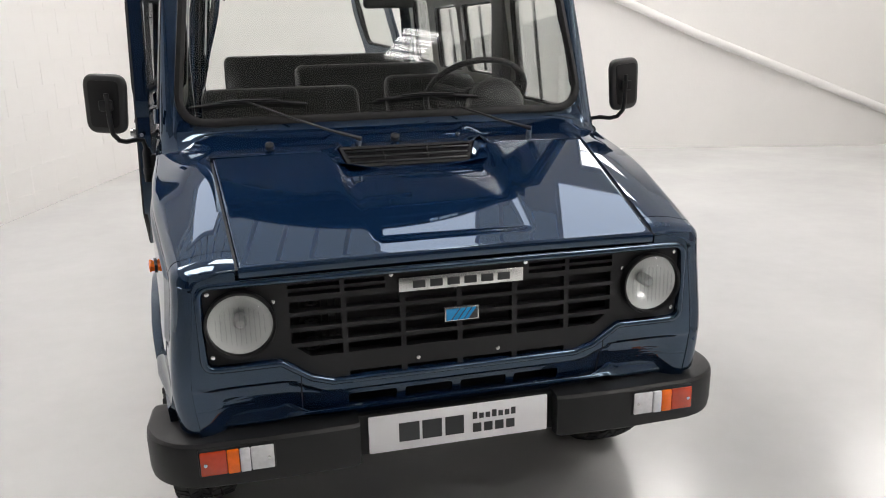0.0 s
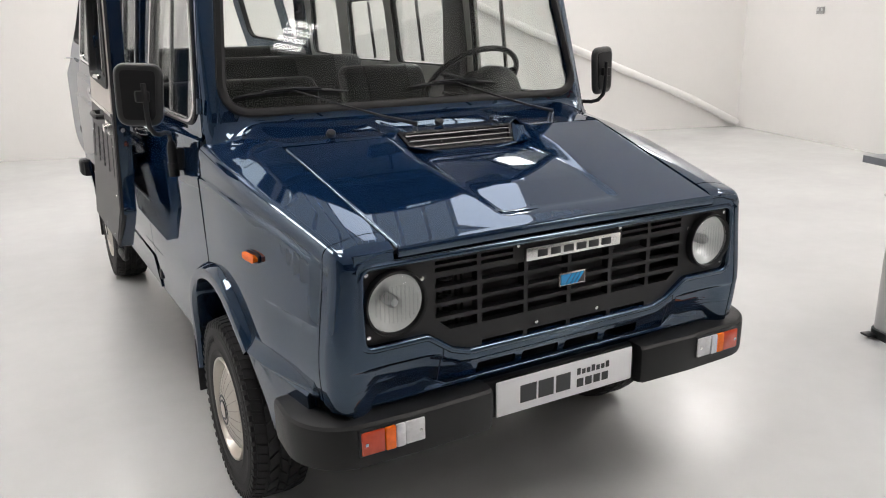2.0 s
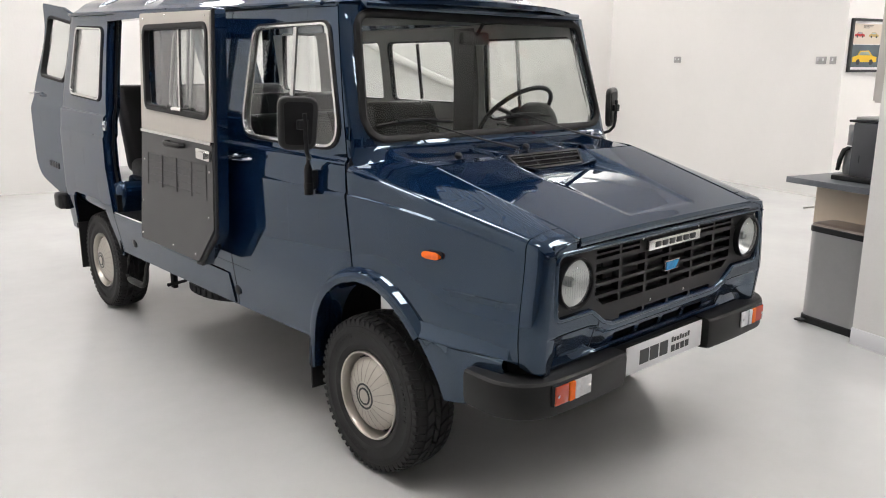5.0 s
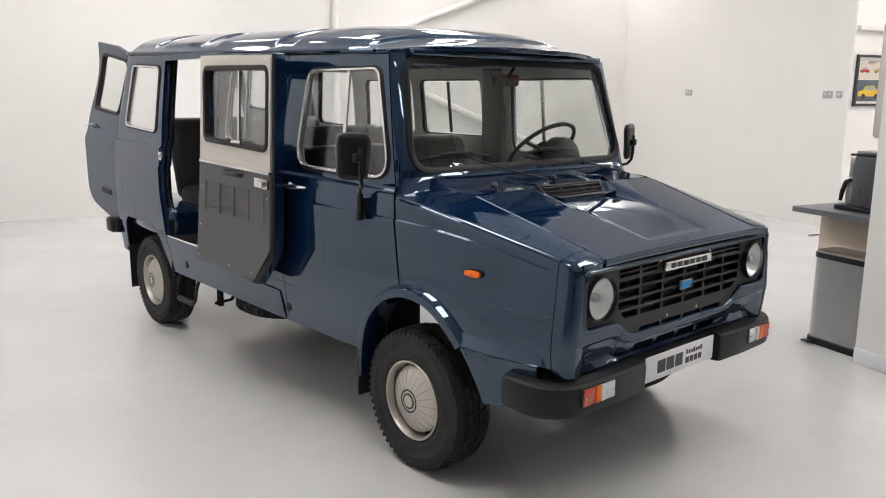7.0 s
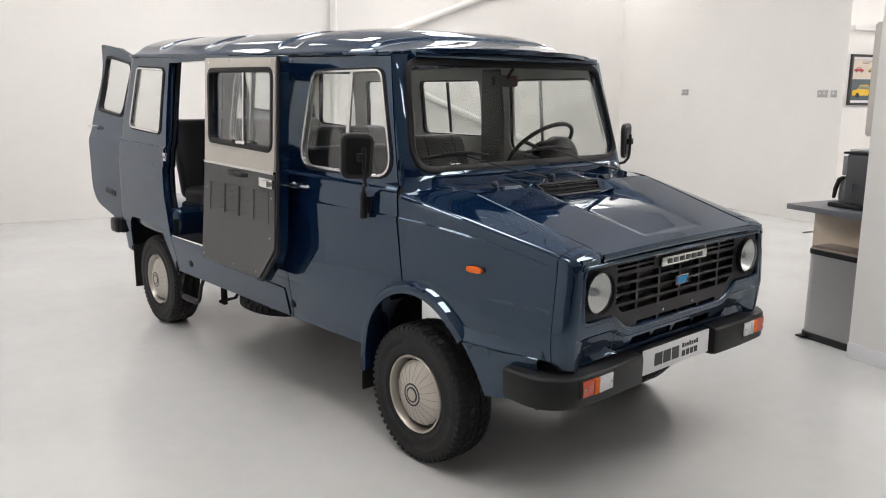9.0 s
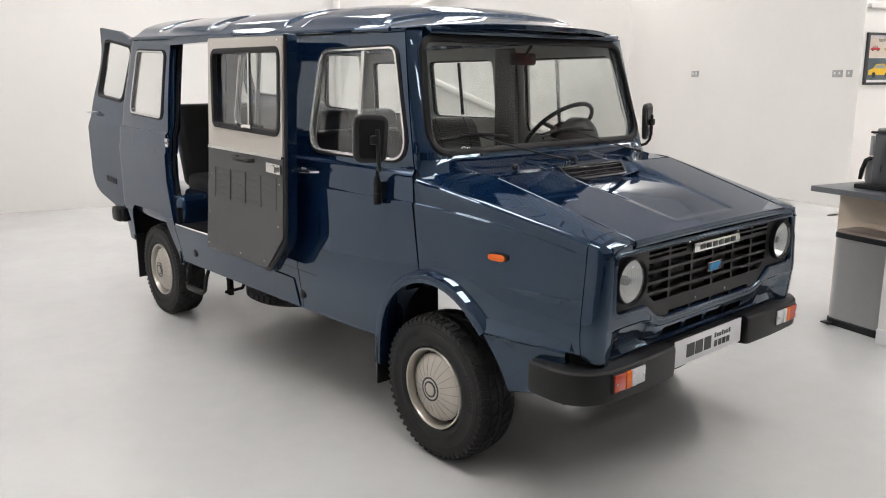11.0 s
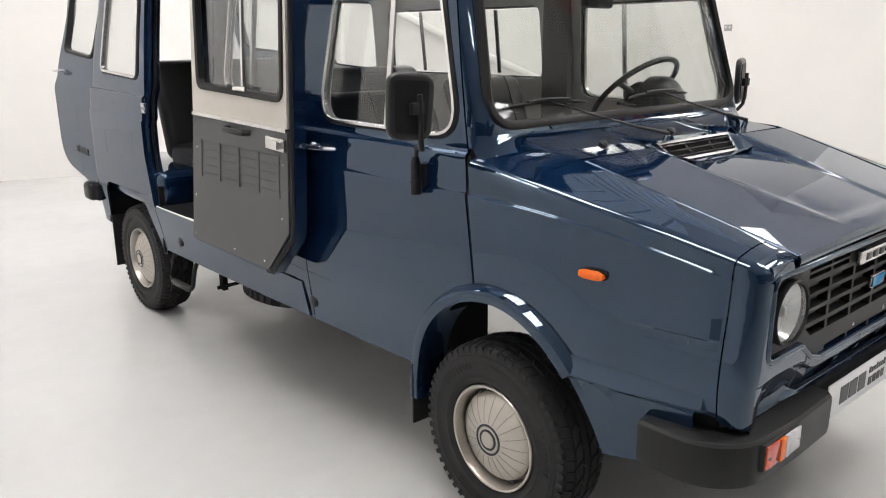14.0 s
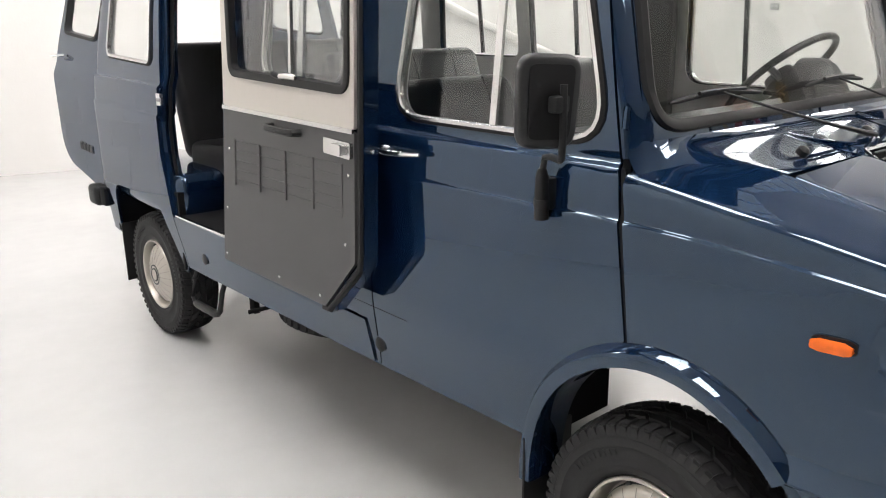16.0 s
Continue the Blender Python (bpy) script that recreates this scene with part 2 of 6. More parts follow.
def ring(outline, place, prof, normal_at=None):
    """A strip that follows a closed outline: prof gives (inset, lift) pairs across it; place(u, v, lift)."""
    b = bmesh.new()
    rows = []
    for d, lift in prof:
        rows.append([b.verts.new(place(p[0], p[1], lift)) for p in inset(outline, d)])
    n = len(outline)
    m = len(rows)
    for j in range(m):
        a, c = rows[j], rows[(j + 1) % m]
        for i in range(n):
            b.faces.new((a[i - 1], a[i], c[i], c[i - 1]))
    bmesh.ops.recalc_face_normals(b, faces=b.faces)
    return b


def levels(a, b, step):
    n = max(1, round((b - a) / step))
    return [a + (b - a) * i / n for i in range(1, n)]


def lerp(x, *pairs):
    """Straight lines through (x, y) pairs."""
    if x <= pairs[0][0]:
        return pairs[0][1]
    for (a, p), (c, q) in zip(pairs, pairs[1:]):
        if x <= c:
            return p + (q - p) * (x - a) / (c - a)
    return pairs[-1][1]


def smooth(a, b, x):
    t = min(1.0, max(0.0, (x - a) / (b - a)))
    return t * t * (3 - 2 * t)


# ---- the room ----
CORNER, UX, UY = Vector((-1.57, 9.85, 0)), Vector((0.9603, -0.2790, 0)), Vector((-0.2790, -0.9603, 0))
WIDE, LONG, HIGH, ALCOVE, NIB = 10.78, 17.0, 4.8, 13.6, 4.54


def rm(u, v, z):
    return CORNER + u * UX + v * UY + Vector((0, 0, z))


def room_box(name, u0, u1, v0, v1, z0, z1, mat, bevel=0.0, bm=None):
    b = box(u0, u1, v0, v1, z0, z1, bevel)
    for p in b.verts:
        p.co = rm(*p.co)
    bmesh.ops.reverse_faces(b, faces=b.faces)
    if bm is not None:
        return merged(b, bm)
    return mesh_object(name, b, mat, 0 if not bevel else 40)


def setting(ob, label, category):
    return tagged(ob, label, category, kind="structure")


setting(room_box("floor", -0.2, ALCOVE + 0.2, -0.2, LONG + 0.2, -0.15, 0.0, FLOOR), "glossy light grey epoxy-coated concrete floor", "floor")
setting(room_box("wall_back", -0.2, WIDE, -0.2, 0.0, 0.0, HIGH, WALL), "plain white painted back wall", "wall")
setting(room_box("wall_right", WIDE, ALCOVE + 0.2, -0.2, NIB, 0.0, HIGH, WALL), "plain white painted wall with sockets", "wall")
setting(room_box("wall_alcove", ALCOVE, ALCOVE + 0.2, NIB, LONG, 0.0, HIGH, WALL), "plain white alcove wall", "wall")
# unseen wall, coloured dark so the van's nose reflects little light
setting(room_box("wall_front", -0.2, ALCOVE + 0.2, LONG, LONG + 0.2, 0.0, HIGH, DARKWALL), "unseen dark wall closing the room, added to darken reflections", "wall")
setting(room_box("wall_left", -0.2, -0.0022, 0.0, 5.4, 0.0, HIGH, WALL), "white painted blockwork side wall", "wall")
# unseen stretch of wall, greyed to dim reflections on the front wing
setting(room_box("wall_left_dim", -0.2, -0.0022, 10.812, LONG, 0.0, HIGH, GREYWALL), "unseen mid grey stretch of side wall, added to dim reflections", "wall")
setting(room_box("wall_left_front", -0.2, -0.0022, 5.402, 10.81, 0.0, HIGH, WALL), "white painted blockwork end of the side wall", "wall")
setting(room_box("ceiling", -0.2, ALCOVE + 0.2, -0.2, LONG + 0.2, HIGH, HIGH + 0.15, CEIL), "grey ceiling with light panels", "ceiling")


# ---- the van: surfaces ----
def shoulder(y):
    return lerp(y, (1.0, 1.122), (1.9, 1.128), (4.35, 1.187)), lerp(y, (1.0, 1.245), (1.9, 1.258), (4.35, 1.32))


def gutter(y):
    return lerp(y, (0.95, 1.845), (2.0, 1.868), (3.33, 1.905), (4.3, 1.935))


def wing_top(y):
    return 1.052 + 0.235 * y - 0.035 * y * y


def half(y, z):
    """The half-width of the body's side at a length and height."""
    w = 0.752 + 0.128 * (1 - math.exp(-max(y, 0) / 0.75))
    if y < 0.045:
        w -= 0.045 - math.sqrt(max(0.0, 0.002025 - (0.045 - max(y, 0)) ** 2))
    back = rear_edge(z) - y
    if back < 0.09:
        w -= 0.09 - math.sqrt(max(0.0, 0.0081 - (0.09 - max(back, 0)) ** 2))
    lo, hi = shoulder(y)
    w -= 0.03 * smooth(0.75, 0.42, z)
    if y > 0.9:
        w -= 0.009 * smooth(lo - 0.003, lo + 0.008, z) + 0.008 * smooth(lo, hi, z) + 0.018 * smooth(hi - 0.010, hi + 0.012, z)
        if z > hi:
            g = gutter(y)
            w -= 0.066 * min(1.1, (z - hi) / (g - hi)) ** 1.25
    else:
        # pressed field on the wing
        top = crease(y)
        w -= 0.009 * smooth(0.45, 0.9, y) + 0.027 * smooth(0.72, 1.06, z) * (1 - smooth(0.05, 0.75, y))
        w += 0.009 * smooth(top + 0.005, top - 0.005, z) * smooth(0.095, 0.11, y) * (1 - smooth(0.854, 0.846, z) * smooth(0.42, 0.2, y))
    return w


def crease(y):
    """The height of the pressed line along the wing."""
    return 1.122 - 0.115 * (1 - min(y, 0.9) / 0.9) ** 2 - 0.012 * (1 - min(y, 0.9) / 0.9)


def chin(z, x=0.7):
    """How far the nose falls back below its lip, which dips in the middle under the grille."""
    lip = lerp(abs(x), (0.35, 0.694), (0.37, 0.697), (0.46, 0.737), (0.48, 0.740))
    fall = 0.08 * max(0.0, 0.80 - max(z, lip)) + 0.014 * smooth(lip + 0.003, lip - 0.010, z) + 0.30 * max(0.0, lip - z)
    return fall * (1 - 0.75 * smooth(0.60, 0.685, abs(x)))


def rear_edge(z):
    return 4.42 - 0.15 * smooth(1.25, 1.95, z)


def side(y, z):
    return Vector((-half(y, z), y, z))


def side_out(y, z, lift):
    p = side(y, z)
    return p + Vector((-lift, 0, lift * 0.10 if z > 1.25 else 0))


ARCH = (0.81, 0.36)


def arch(cy, cz, a, b, t0, t1, n=22):
    return [(cy + a * math.cos(radians(t0 + (t1 - t0) * i / n)), cz + b * math.sin(radians(t0 + (t1 - t0) * i / n))) for i in range(n + 1)]


def hood_z(x, y):
    """The bonnet's height, with its sunken middle that runs up to the air intake."""
    run = min(y, 0.66) + 0.25 * max(0.0, y - 0.66)
    z = 1.068 + 0.2775 * run - 0.006 * (x / 0.6) ** 2
    # a flat-floored hollow that starts at a fold near the front and deepens towards the intake
    edge = lerp(y, (0.05, 0.222), (0.45, 0.285), (0.66, 0.285))
    run = max(0.0, y - 0.055)
    deep = 0.0035 * smooth(0.0, 0.03, run) + 0.0465 * (max(0.0, run - 0.18) / 0.405) ** 1.6
    wide = 0.028 + 0.060 * run / 0.56
    f = min(1.0, max(0.0, (edge - abs(x - 0.015)) / wide))
    f = f - 0.13 * math.sin(math.tau * f)
    return z - deep * f


def screen(x, z, lift=0.0):
    """The plane of the windscreen and its pillars, slightly bowed."""
    y = 0.905 + (z - 1.30) * 0.27 + 0.016 * (abs(x) / 0.75) ** 3
    edge = lerp(z, (1.325, 0.752), (1.80, 0.694))
    y += 0.95 * max(0.0, abs(x) - edge)
    return Vector((x, y - 0.96 * lift, z + 0.27 * lift))


van = thing("van", "dark navy blue classic passenger van with side and rear doors open", "van")


def both(name, make, mat, label="", parent=van, smooth=40):
    """A part on the kerb side, and its mirror image on the other."""
    a = part(name, make(), mat, parent, label, smooth)
    b = part(name, flipped(make()), mat, parent, label, smooth)
    return a, b


YL, ZL = levels(0, 4.42, 0.04), levels(0.4, 1.98, 0.035)


def panel(outer, holes=(), place=side, thick=0.014):
    y0, y1 = min(p[0] for p in outer), max(p[0] for p in outer)
    z0, z1 = min(p[1] for p in outer), max(p[1] for p in outer)
    fine = [0.004, 0.012, 0.022, 0.036, 0.05] + [4.42 - d for d in (0.004, 0.012, 0.03, 0.05, 0.07, 0.1, 0.13)]
    yl = [y for y in YL + fine if y0 + 0.002 < y < y1 - 0.002]
    lo = [1.1, 1.112, 1.118, 1.122, 1.126, 1.13, 1.134, 1.138, 1.236, 1.242, 1.248, 1.254, 1.26, 1.266, 1.272, 1.146, 1.154, 1.162, 1.17, 1.178, 1.186, 1.194, 1.202, 1.28, 1.288, 1.296, 1.304, 1.312, 1.32, 1.328, 1.336]
    zl = [z for z in ZL + lo if z0 + 0.002 < z < z1 - 0.002]
    return sheet(outer, holes, place, (-1, 0, 0), thick, yl, zl)


WINDOW_FRONT = rounded([(1.77, 1.298), (0.995, 1.288), (1.135, 1.778), (1.705, 1.776)], [0.10, 0.10, 0.06, 0.07], 6)
FAR_FRONT = rounded([(1.825, 1.295), (0.995, 1.288), (1.135, 1.762), (1.80, 1.760)], [0.09, 0.10, 0.06, 0.05], 6)
FAR_MID = rounded([(2.725, 1.385), (2.085, 1.385), (2.085, 1.760), (2.725, 1.760)], 0.05)
FAR_LAST = rounded([(3.44, 1.385), (2.815, 1.385), (2.815, 1.765), (3.40, 1.765)], 0.05)
WINDOW_MID = rounded([(2.56, 1.385), (2.03, 1.375), (2.03, 1.79), (2.53, 1.80)], 0.07, 6)
WINDOW_REAR = rounded([(4.165, 1.42), (3.60, 1.392), (3.575, 1.828), (4.06, 1.85)], 0.05, 6)
OUTER_ARCH = arch(*ARCH, 0.412, 0.472, 0, 180)
REAR_ARCH = rounded([(4.245, 0.468), (4.175, 0.757), (3.60, 0.757), (3.418, 0.43)], [0.004, 0.09, 0.13, 0.004], 6)


def wing_panel(y_from, y_to):
    """The side of the front wing, rounded over into its top, up to the bonnet's shut line."""
    ys = [0.0, 0.004, 0.012, 0.022, 0.036, 0.05] + levels(0.05, 0.895, 0.04)
    ys = sorted(set([y for y in ys if y_from < y < y_to] + [y_from, y_to]))
    r = 0.034

    def shift(y):
        return crease(y) - 1.06

    def tuck(y, z):
        return chin(z) * max(0.0, 1 - y / 0.078)

    def lean(y, v):
        # cut lines follow the pressed line; the rear shut line leans
        z = v + shift(y) * smooth(0.86, 1.0, v)
        k = smooth(0.5, 0.895, y)
        return Vector((-half(y, z), y + k * 0.05 * (z - 0.83) / 0.41 + tuck(y, z), z))
    cut = [p for p in reversed(OUTER_ARCH) if p[1] > 0.664 and p[0] < 0.892]
    low = [(0.20, 0.660), (0.43, 0.664)] + cut + [(0.895, cut[-1][1])] if y_to > 0.5 else [(y_to, 0.640)]
    outer = [(y, wing_top(y) - r - shift(y)) for y in reversed(ys)] + [(y_from, 0.645 if y_to > 0.5 else 0.616)] + low

    def add_top(b):
        vb = []
        for y in ys:
            base = lean(y, wing_top(y) - r - shift(y))
            row = [base]
            for a in (18, 36, 54, 72, 90):
                row.append(base + Vector((r * (1 - math.cos(radians(a))), 0, r * math.sin(radians(a)))))
            hx = -0.572 - 0.10 * y
            if y < 0.03:
                row = [Vector((p.x, p.y, p.z - 0.014 * (1 - y / 0.03))) if i else p for i, p in enumerate(row)]
            end = Vector((hx, row[-1].y, hood_z(hx, y) + 0.001 - 0.012 * max(0.0, 1 - y / 0.03)))
            last = row[-1]
            for f in (0.33, 0.67, 1.0):
                q = last.lerp(end, f)
                q.z += 0.006 * math.sin(f * math.pi)
                row.append(q)
            vb.append([b.verts.new(p) for p in row])
        for p, q in zip(vb, vb[1:]):
            for k in range(len(p) - 1):
                b.faces.new((p[k], p[k + 1], q[k + 1], q[k]))
    yl = [y for y in ys[1:-1]]
    return sheet(outer, (), lean, (-1, 0, 0), 0.012, yl, [z for z in ZL + [0.63, 0.65, 0.68, 0.69, 0.70, 0.71, 0.72, 0.73, 0.845, 0.848, 0.852, 0.855, 0.87, 0.93, 1.05, 1.055, 1.0575, 1.06, 1.0625, 1.065, 1.07] if 0.62 < z < 1.2], add_top)


def front_door_panel(window):
    cut = [p for p in OUTER_ARCH if p[0] > 0.9 and p[1] > 0.455]
    outer = [(1.868, 0.456), (1.868, 0.83), (1.915, 1.18), (1.92, 1.26), (1.905, gutter(1.9) - 0.012), (1.088, 1.836), (0.966, 1.262), (0.956, 1.235), (0.905, 0.84)] + cut[::-1] + [(1.21, 0.456)]
    return panel(outer, [window])


def mid_panel():
    outer = [(2.615, 0.705), (2.615, gutter(2.6) - 0.012), (1.911, gutter(1.91) - 0.012), (1.926, 1.26), (1.921, 1.18), (1.874, 0.83), (1.874, 0.456), (1.938, 0.457), (1.938, 0.583), (1.943, 0.603), (1.955, 0.616), (1.975, 0.6215), (2.20, 0.622), (2.615, 0.63)]
    return panel(outer, [WINDOW_MID])


def sill_panel():
    outer = [(1.945, 0.457), (3.37, 0.46), (3.43, 0.70), (2.62, 0.70), (2.62, 0.624), (2.20, 0.616), (1.976, 0.6145), (1.960, 0.609), (1.949, 0.598), (1.945, 0.582)]
    return panel(outer)


def quarter_panel(front=3.46):
    rear = [(rear_edge(z), z) for z in (0.49, 0.7, 1.0, 1.2, 1.3, 1.4, 1.5, 1.6, 1.7, 1.8, 1.9)]
    rear.append((rear_edge(1.93), gutter(4.3) - 0.012))
    outer = [(3.376, 0.462), (3.396, 0.428)] + REAR_ARCH[::-1] + rear + [(3.505, gutter(3.5) - 0.012), (3.505, 1.2), (3.505, 0.98), (3.437, 0.70)]
    return panel(outer, [WINDOW_REAR])


def flare(cy, cz, a, b, d, t0, t1, proud, deep=0.10):
    """The raised lip round a wheel opening."""
    bm = bmesh.new()
    n = 28
    rows = []
    for i in range(n + 1):
        t = radians(t0 + (t1 - t0) * i / n)
        row = []
        for k, (f, lift) in enumerate(((0.0, 0.001), (0.12, 0.016), (0.3, proud * 0.9), (0.6, proud), (0.92, proud * 0.92), (1.0, proud * 0.55), (1.0, -0.02), (1.0, -deep))):
            y, z = cy + (a - d * f) * math.cos(t), cz + (b - d * f) * math.sin(t)
            row.append(bm.verts.new(Vector((-half(y, z) - lift, y, z))))
        rows.append(row)
    for p, q in zip(rows, rows[1:]):
        for k in range(len(p) - 1):
            bm.faces.new((p[k], q[k], q[k + 1], p[k + 1]))
    bm.normal_update()
    if sum((f.normal.x for f in bm.faces)) > 0:
        bmesh.ops.reverse_faces(bm, faces=bm.faces)
    return bm


def skirt():
    """The low corner between the front wheel and the bumper."""
    outer = [(0.13, 0.49), (0.20, 0.46), (0.395, 0.43), (0.425, 0.50), (0.475, 0.60), (0.52, 0.664), (0.43, 0.664), (0.13, 0.655)]
    return sheet(outer, (), lambda y, z: Vector((-half(y, z) - 0.022 * smooth(0.668, 0.64, z), y, z)), (-1, 0, 0), 0.03, levels(0.13, 0.5, 0.05), [0.645, 0.652, 0.658, 0.6, 0.55])


def seam(points, wide, deep):
    """A dark strip below a shut line on the side, painting in its shade."""
    b = bmesh.new()
    rows = []
    for y, z in points:
        x = -half(y, z) + deep
        rows.append([b.verts.new((x, y - wide / 2, z)), b.verts.new((x, y + wide / 2, z))])
    for p, q in zip(rows, rows[1:]):
        b.faces.new((p[0], p[1], q[1], q[0]))
    b.normal_update()
    if sum(f.normal.x for f in b.faces) > 0:
        bmesh.ops.reverse_faces(b, faces=b.faces)
        b.normal_update()
    return thicken(b, 0.003)


# dark strips stand in for the shade inside the door gaps
both("door_gap_shade", lambda: seam([(0.899 + 0.05 * (z - 0.83) / 0.41, z) for z in [0.835 + 0.405 * i / 16 for i in range(17)]], 0.012, 0.007), RUBBER)
both("door_gap_shade", lambda: seam([(1.871 + 0.05 * max(0.0, z - 0.83) / 0.40, z) for z in [0.46 + 0.76 * i / 20 for i in range(21)]], 0.02, 0.008), RUBBER)
both("front_wing", lambda: wing_panel(0.081, 0.892), PAINT)
both("nose_corner", lambda: wing_panel(0.0, 0.077), PAINT)
part("front_door", front_door_panel(WINDOW_FRONT), PAINT, van)
part("front_door", flipped(front_door_panel(FAR_FRONT)), PAINT, van)
part("side_panel", mid_panel(), PAINT, van)
both("sill", sill_panel, PAINT)
both("rear_quarter", quarter_panel, PAINT)
both("wheel_arch_flare", lambda: flare(*ARCH, 0.427, 0.489, 0.057, -3, 141, 0.034), PAINT)
both("wing_skirt", skirt, PAINT)
# the far side has a plain panel where this side has its door
part("side_panel", flipped(panel([(3.455, gutter(3.46) - 0.012), (2.62, gutter(2.62) - 0.012), (1.911, gutter(1.91) - 0.012), (1.926, 1.26), (1.874, 0.83), (1.874, 0.456), (1.94, 0.456), (1.96, 0.618), (3.43, 0.705), (3.5, 0.98)],
     [FAR_MID, FAR_LAST])), PAINT, van)


# the scuttle, pillars and header round the windscreen
SCREEN_HOLE = rounded([(-0.745, 1.325), (0.745, 1.325), (0.683, 1.815), (-0.683, 1.815)], [0.10, 0.10, 0.075, 0.075], 8)


def pillar_edge(z):
    return lerp(z, (1.235, 0.772), (1.325, 0.760), (1.845, 0.700))


def cab_front():
    outer = [(-pillar_edge(1.25), 1.25), (pillar_edge(1.25), 1.25), (pillar_edge(1.845), 1.845), (-pillar_edge(1.845), 1.845)]

    def place(x, z):
        return screen(x, z)
    return sheet(outer, [SCREEN_HOLE], place, (0, -1, 0), 0.03, levels(-0.75, 0.75, 0.05), levels(1.25, 1.845, 0.05))


part("windscreen_frame", cab_front(), PAINT, van)


def pillar_point(z, f):
    """The rounded corner between the windscreen's frame and the door's leading edge."""
    a = screen(-pillar_edge(z), z)
    yb = lerp(z, (1.235, 0.949), (1.262, 0.959), (1.836, 1.081))
    b = Vector((-half(yb, z), yb, z))
    c = (a + b) / 2 * 0.42 + Vector((b.x + 0.002, a.y + 0.002, z)) * 0.58
    return (1 - f) ** 2 * a + 2 * f * (1 - f) * c + f * f * b


def front_at(w, z):
    """How far back the cab's front lies at a half-width and height."""
    if w <= pillar_edge(z):
        return screen(w, z).y
    lo, hi = 0.0, 1.0
    for _ in range(24):
        mid = (lo + hi) / 2
        lo, hi = (mid, hi) if -pillar_point(z, mid).x < w else (lo, mid)
    return pillar_point(z, lo).y


def pillar_side():
    return grid([1.262 + 0.583 * i / 24 for i in range(25)], [i / 14 for i in range(15)], pillar_point, (-1, 0, 0), 0.01)


both("door_pillar", pillar_side, PAINT, smooth=60)


def scuttle():
    """The sheet that sweeps from the bonnet's rear edge up to the windscreen, with a dip for the air intake."""
    xs = [-1 + 2 * i / 110 for i in range(111)]
    fs = [i / 6 for i in range(7)] + [1 + (i + 1) / 10 for i in range(10)]
    top = 1.300

    def place(u, f):
        wide = -pillar_point(top, 1.0).x - 0.002
        x = u * wide
        w = abs(x)
        y0 = 0.650 + 0.02 * (w / 0.8) ** 2 + 0.17 * smooth(0.60, 0.82, w)
        start = Vector((x, y0, hood_z(x, y0) - 0.004 - 0.085 * smooth(0.62, 0.82, w)))
        edge = smooth(0.232, 0.275, abs(x - 0.02))
        start.y, start.z = start.y + 0.018 * (1 - edge), start.z + 0.055 * (1 - edge)
        z_low = 1.270 - 0.040 * smooth(0.62, 0.84, w)
        corner = Vector((x, front_at(w, 1.255) - 0.010, z_low))
        a = start.lerp(corner, 0.5)
        if f <= 1:
            return start.lerp(a, f)
        b = Vector((x, front_at(w, top) - 0.0015, top))
        t = f - 1
        return (1 - t) ** 2 * a + 2 * t * (1 - t) * corner + t * t * b
    return grid(xs, fs, place, (0, -0.3, 1), 0.006)


part("scuttle", scuttle(), PAINT, van, smooth=60)


def bonnet():
    fs = sorted([-1 + 2 * i / 110 for i in range(111)] + [s * f for s in (-1, 1) for f in (0.988, 0.991, 0.994, 0.997)])
    lip = [(0.004, 1.028), (-0.005, 1.034), (-0.008, 1.044), (-0.007, 1.054), (-0.003, 1.0615)]
    ys = [0.004, 0.012, 0.025, 0.04, 0.06] + levels(0.06, 0.642, 0.012) + [0.642]

    def place(y, f):
        if y < 0:
            yy, z = lip[int(-y) - 1]
            x = f * 0.5645
            return Vector((x, yy, z + 0.006 - 0.006 * (x / 0.6) ** 2))
        x = f * (0.5645 + 0.10 * y)
        return Vector((x, y, hood_z(x, y) - 0.006 * (max(0.0, abs(f) - 0.988) / 0.012) ** 2))
    return grid([-1, -2, -3, -4, -5] + ys, fs, place, (0, 0, 1), 0.010)


# dark ribbon beneath the bonnet's shut line, painting the shade of the gap
both("bonnet_gap_shade", lambda: grid([0.002 + 0.635 * i / 16 for i in range(17)], [-0.007, 0.007], lambda y, d: Vector((-0.5685 - 0.10 * y + d, y, hood_z(-0.6, y) - 0.008)), (0, 0, 1), 0.003), RUBBER)
part("bonnet", bonnet(), PAINT, van, "navy bonnet with a sunken middle")


def nose_x(x, z):
    """Draws the outer edge of the nose out to the wing's rounded corner."""
    far = max(0.0, abs(x) - 0.668) / 0.020
    return math.copysign(min(abs(x), 0.668) + far * (half(0.0, z) + 0.004 - 0.668), x)


NOSE_BENDS = [s * x for s in (-1, 1) for x in (0.37, 0.38, 0.39, 0.40, 0.42, 0.44, 0.46, 0.47, 0.48)]


def nose_rim():
    outer = [(-0.688, 1.050), (-0.688, 0.676), (0.688, 0.676), (0.688, 1.050), (0.576, 1.056), (0.574, 1.028), (-0.574, 1.028), (-0.576, 1.056)]

    def place(x, z):
        return Vector((nose_x(x, z), 0.002 + chin(z, x), z))
    return sheet(outer, [NOSE_HOLE], place, (0, -1, 0), 0.045, levels(-0.668, 0.668, 0.04) + [-0.668, 0.668] + NOSE_BENDS, [0.68 + 0.004 * k for k in range(18)] + [0.76, 0.77, 0.78, 0.8, 0.9, 1.005])


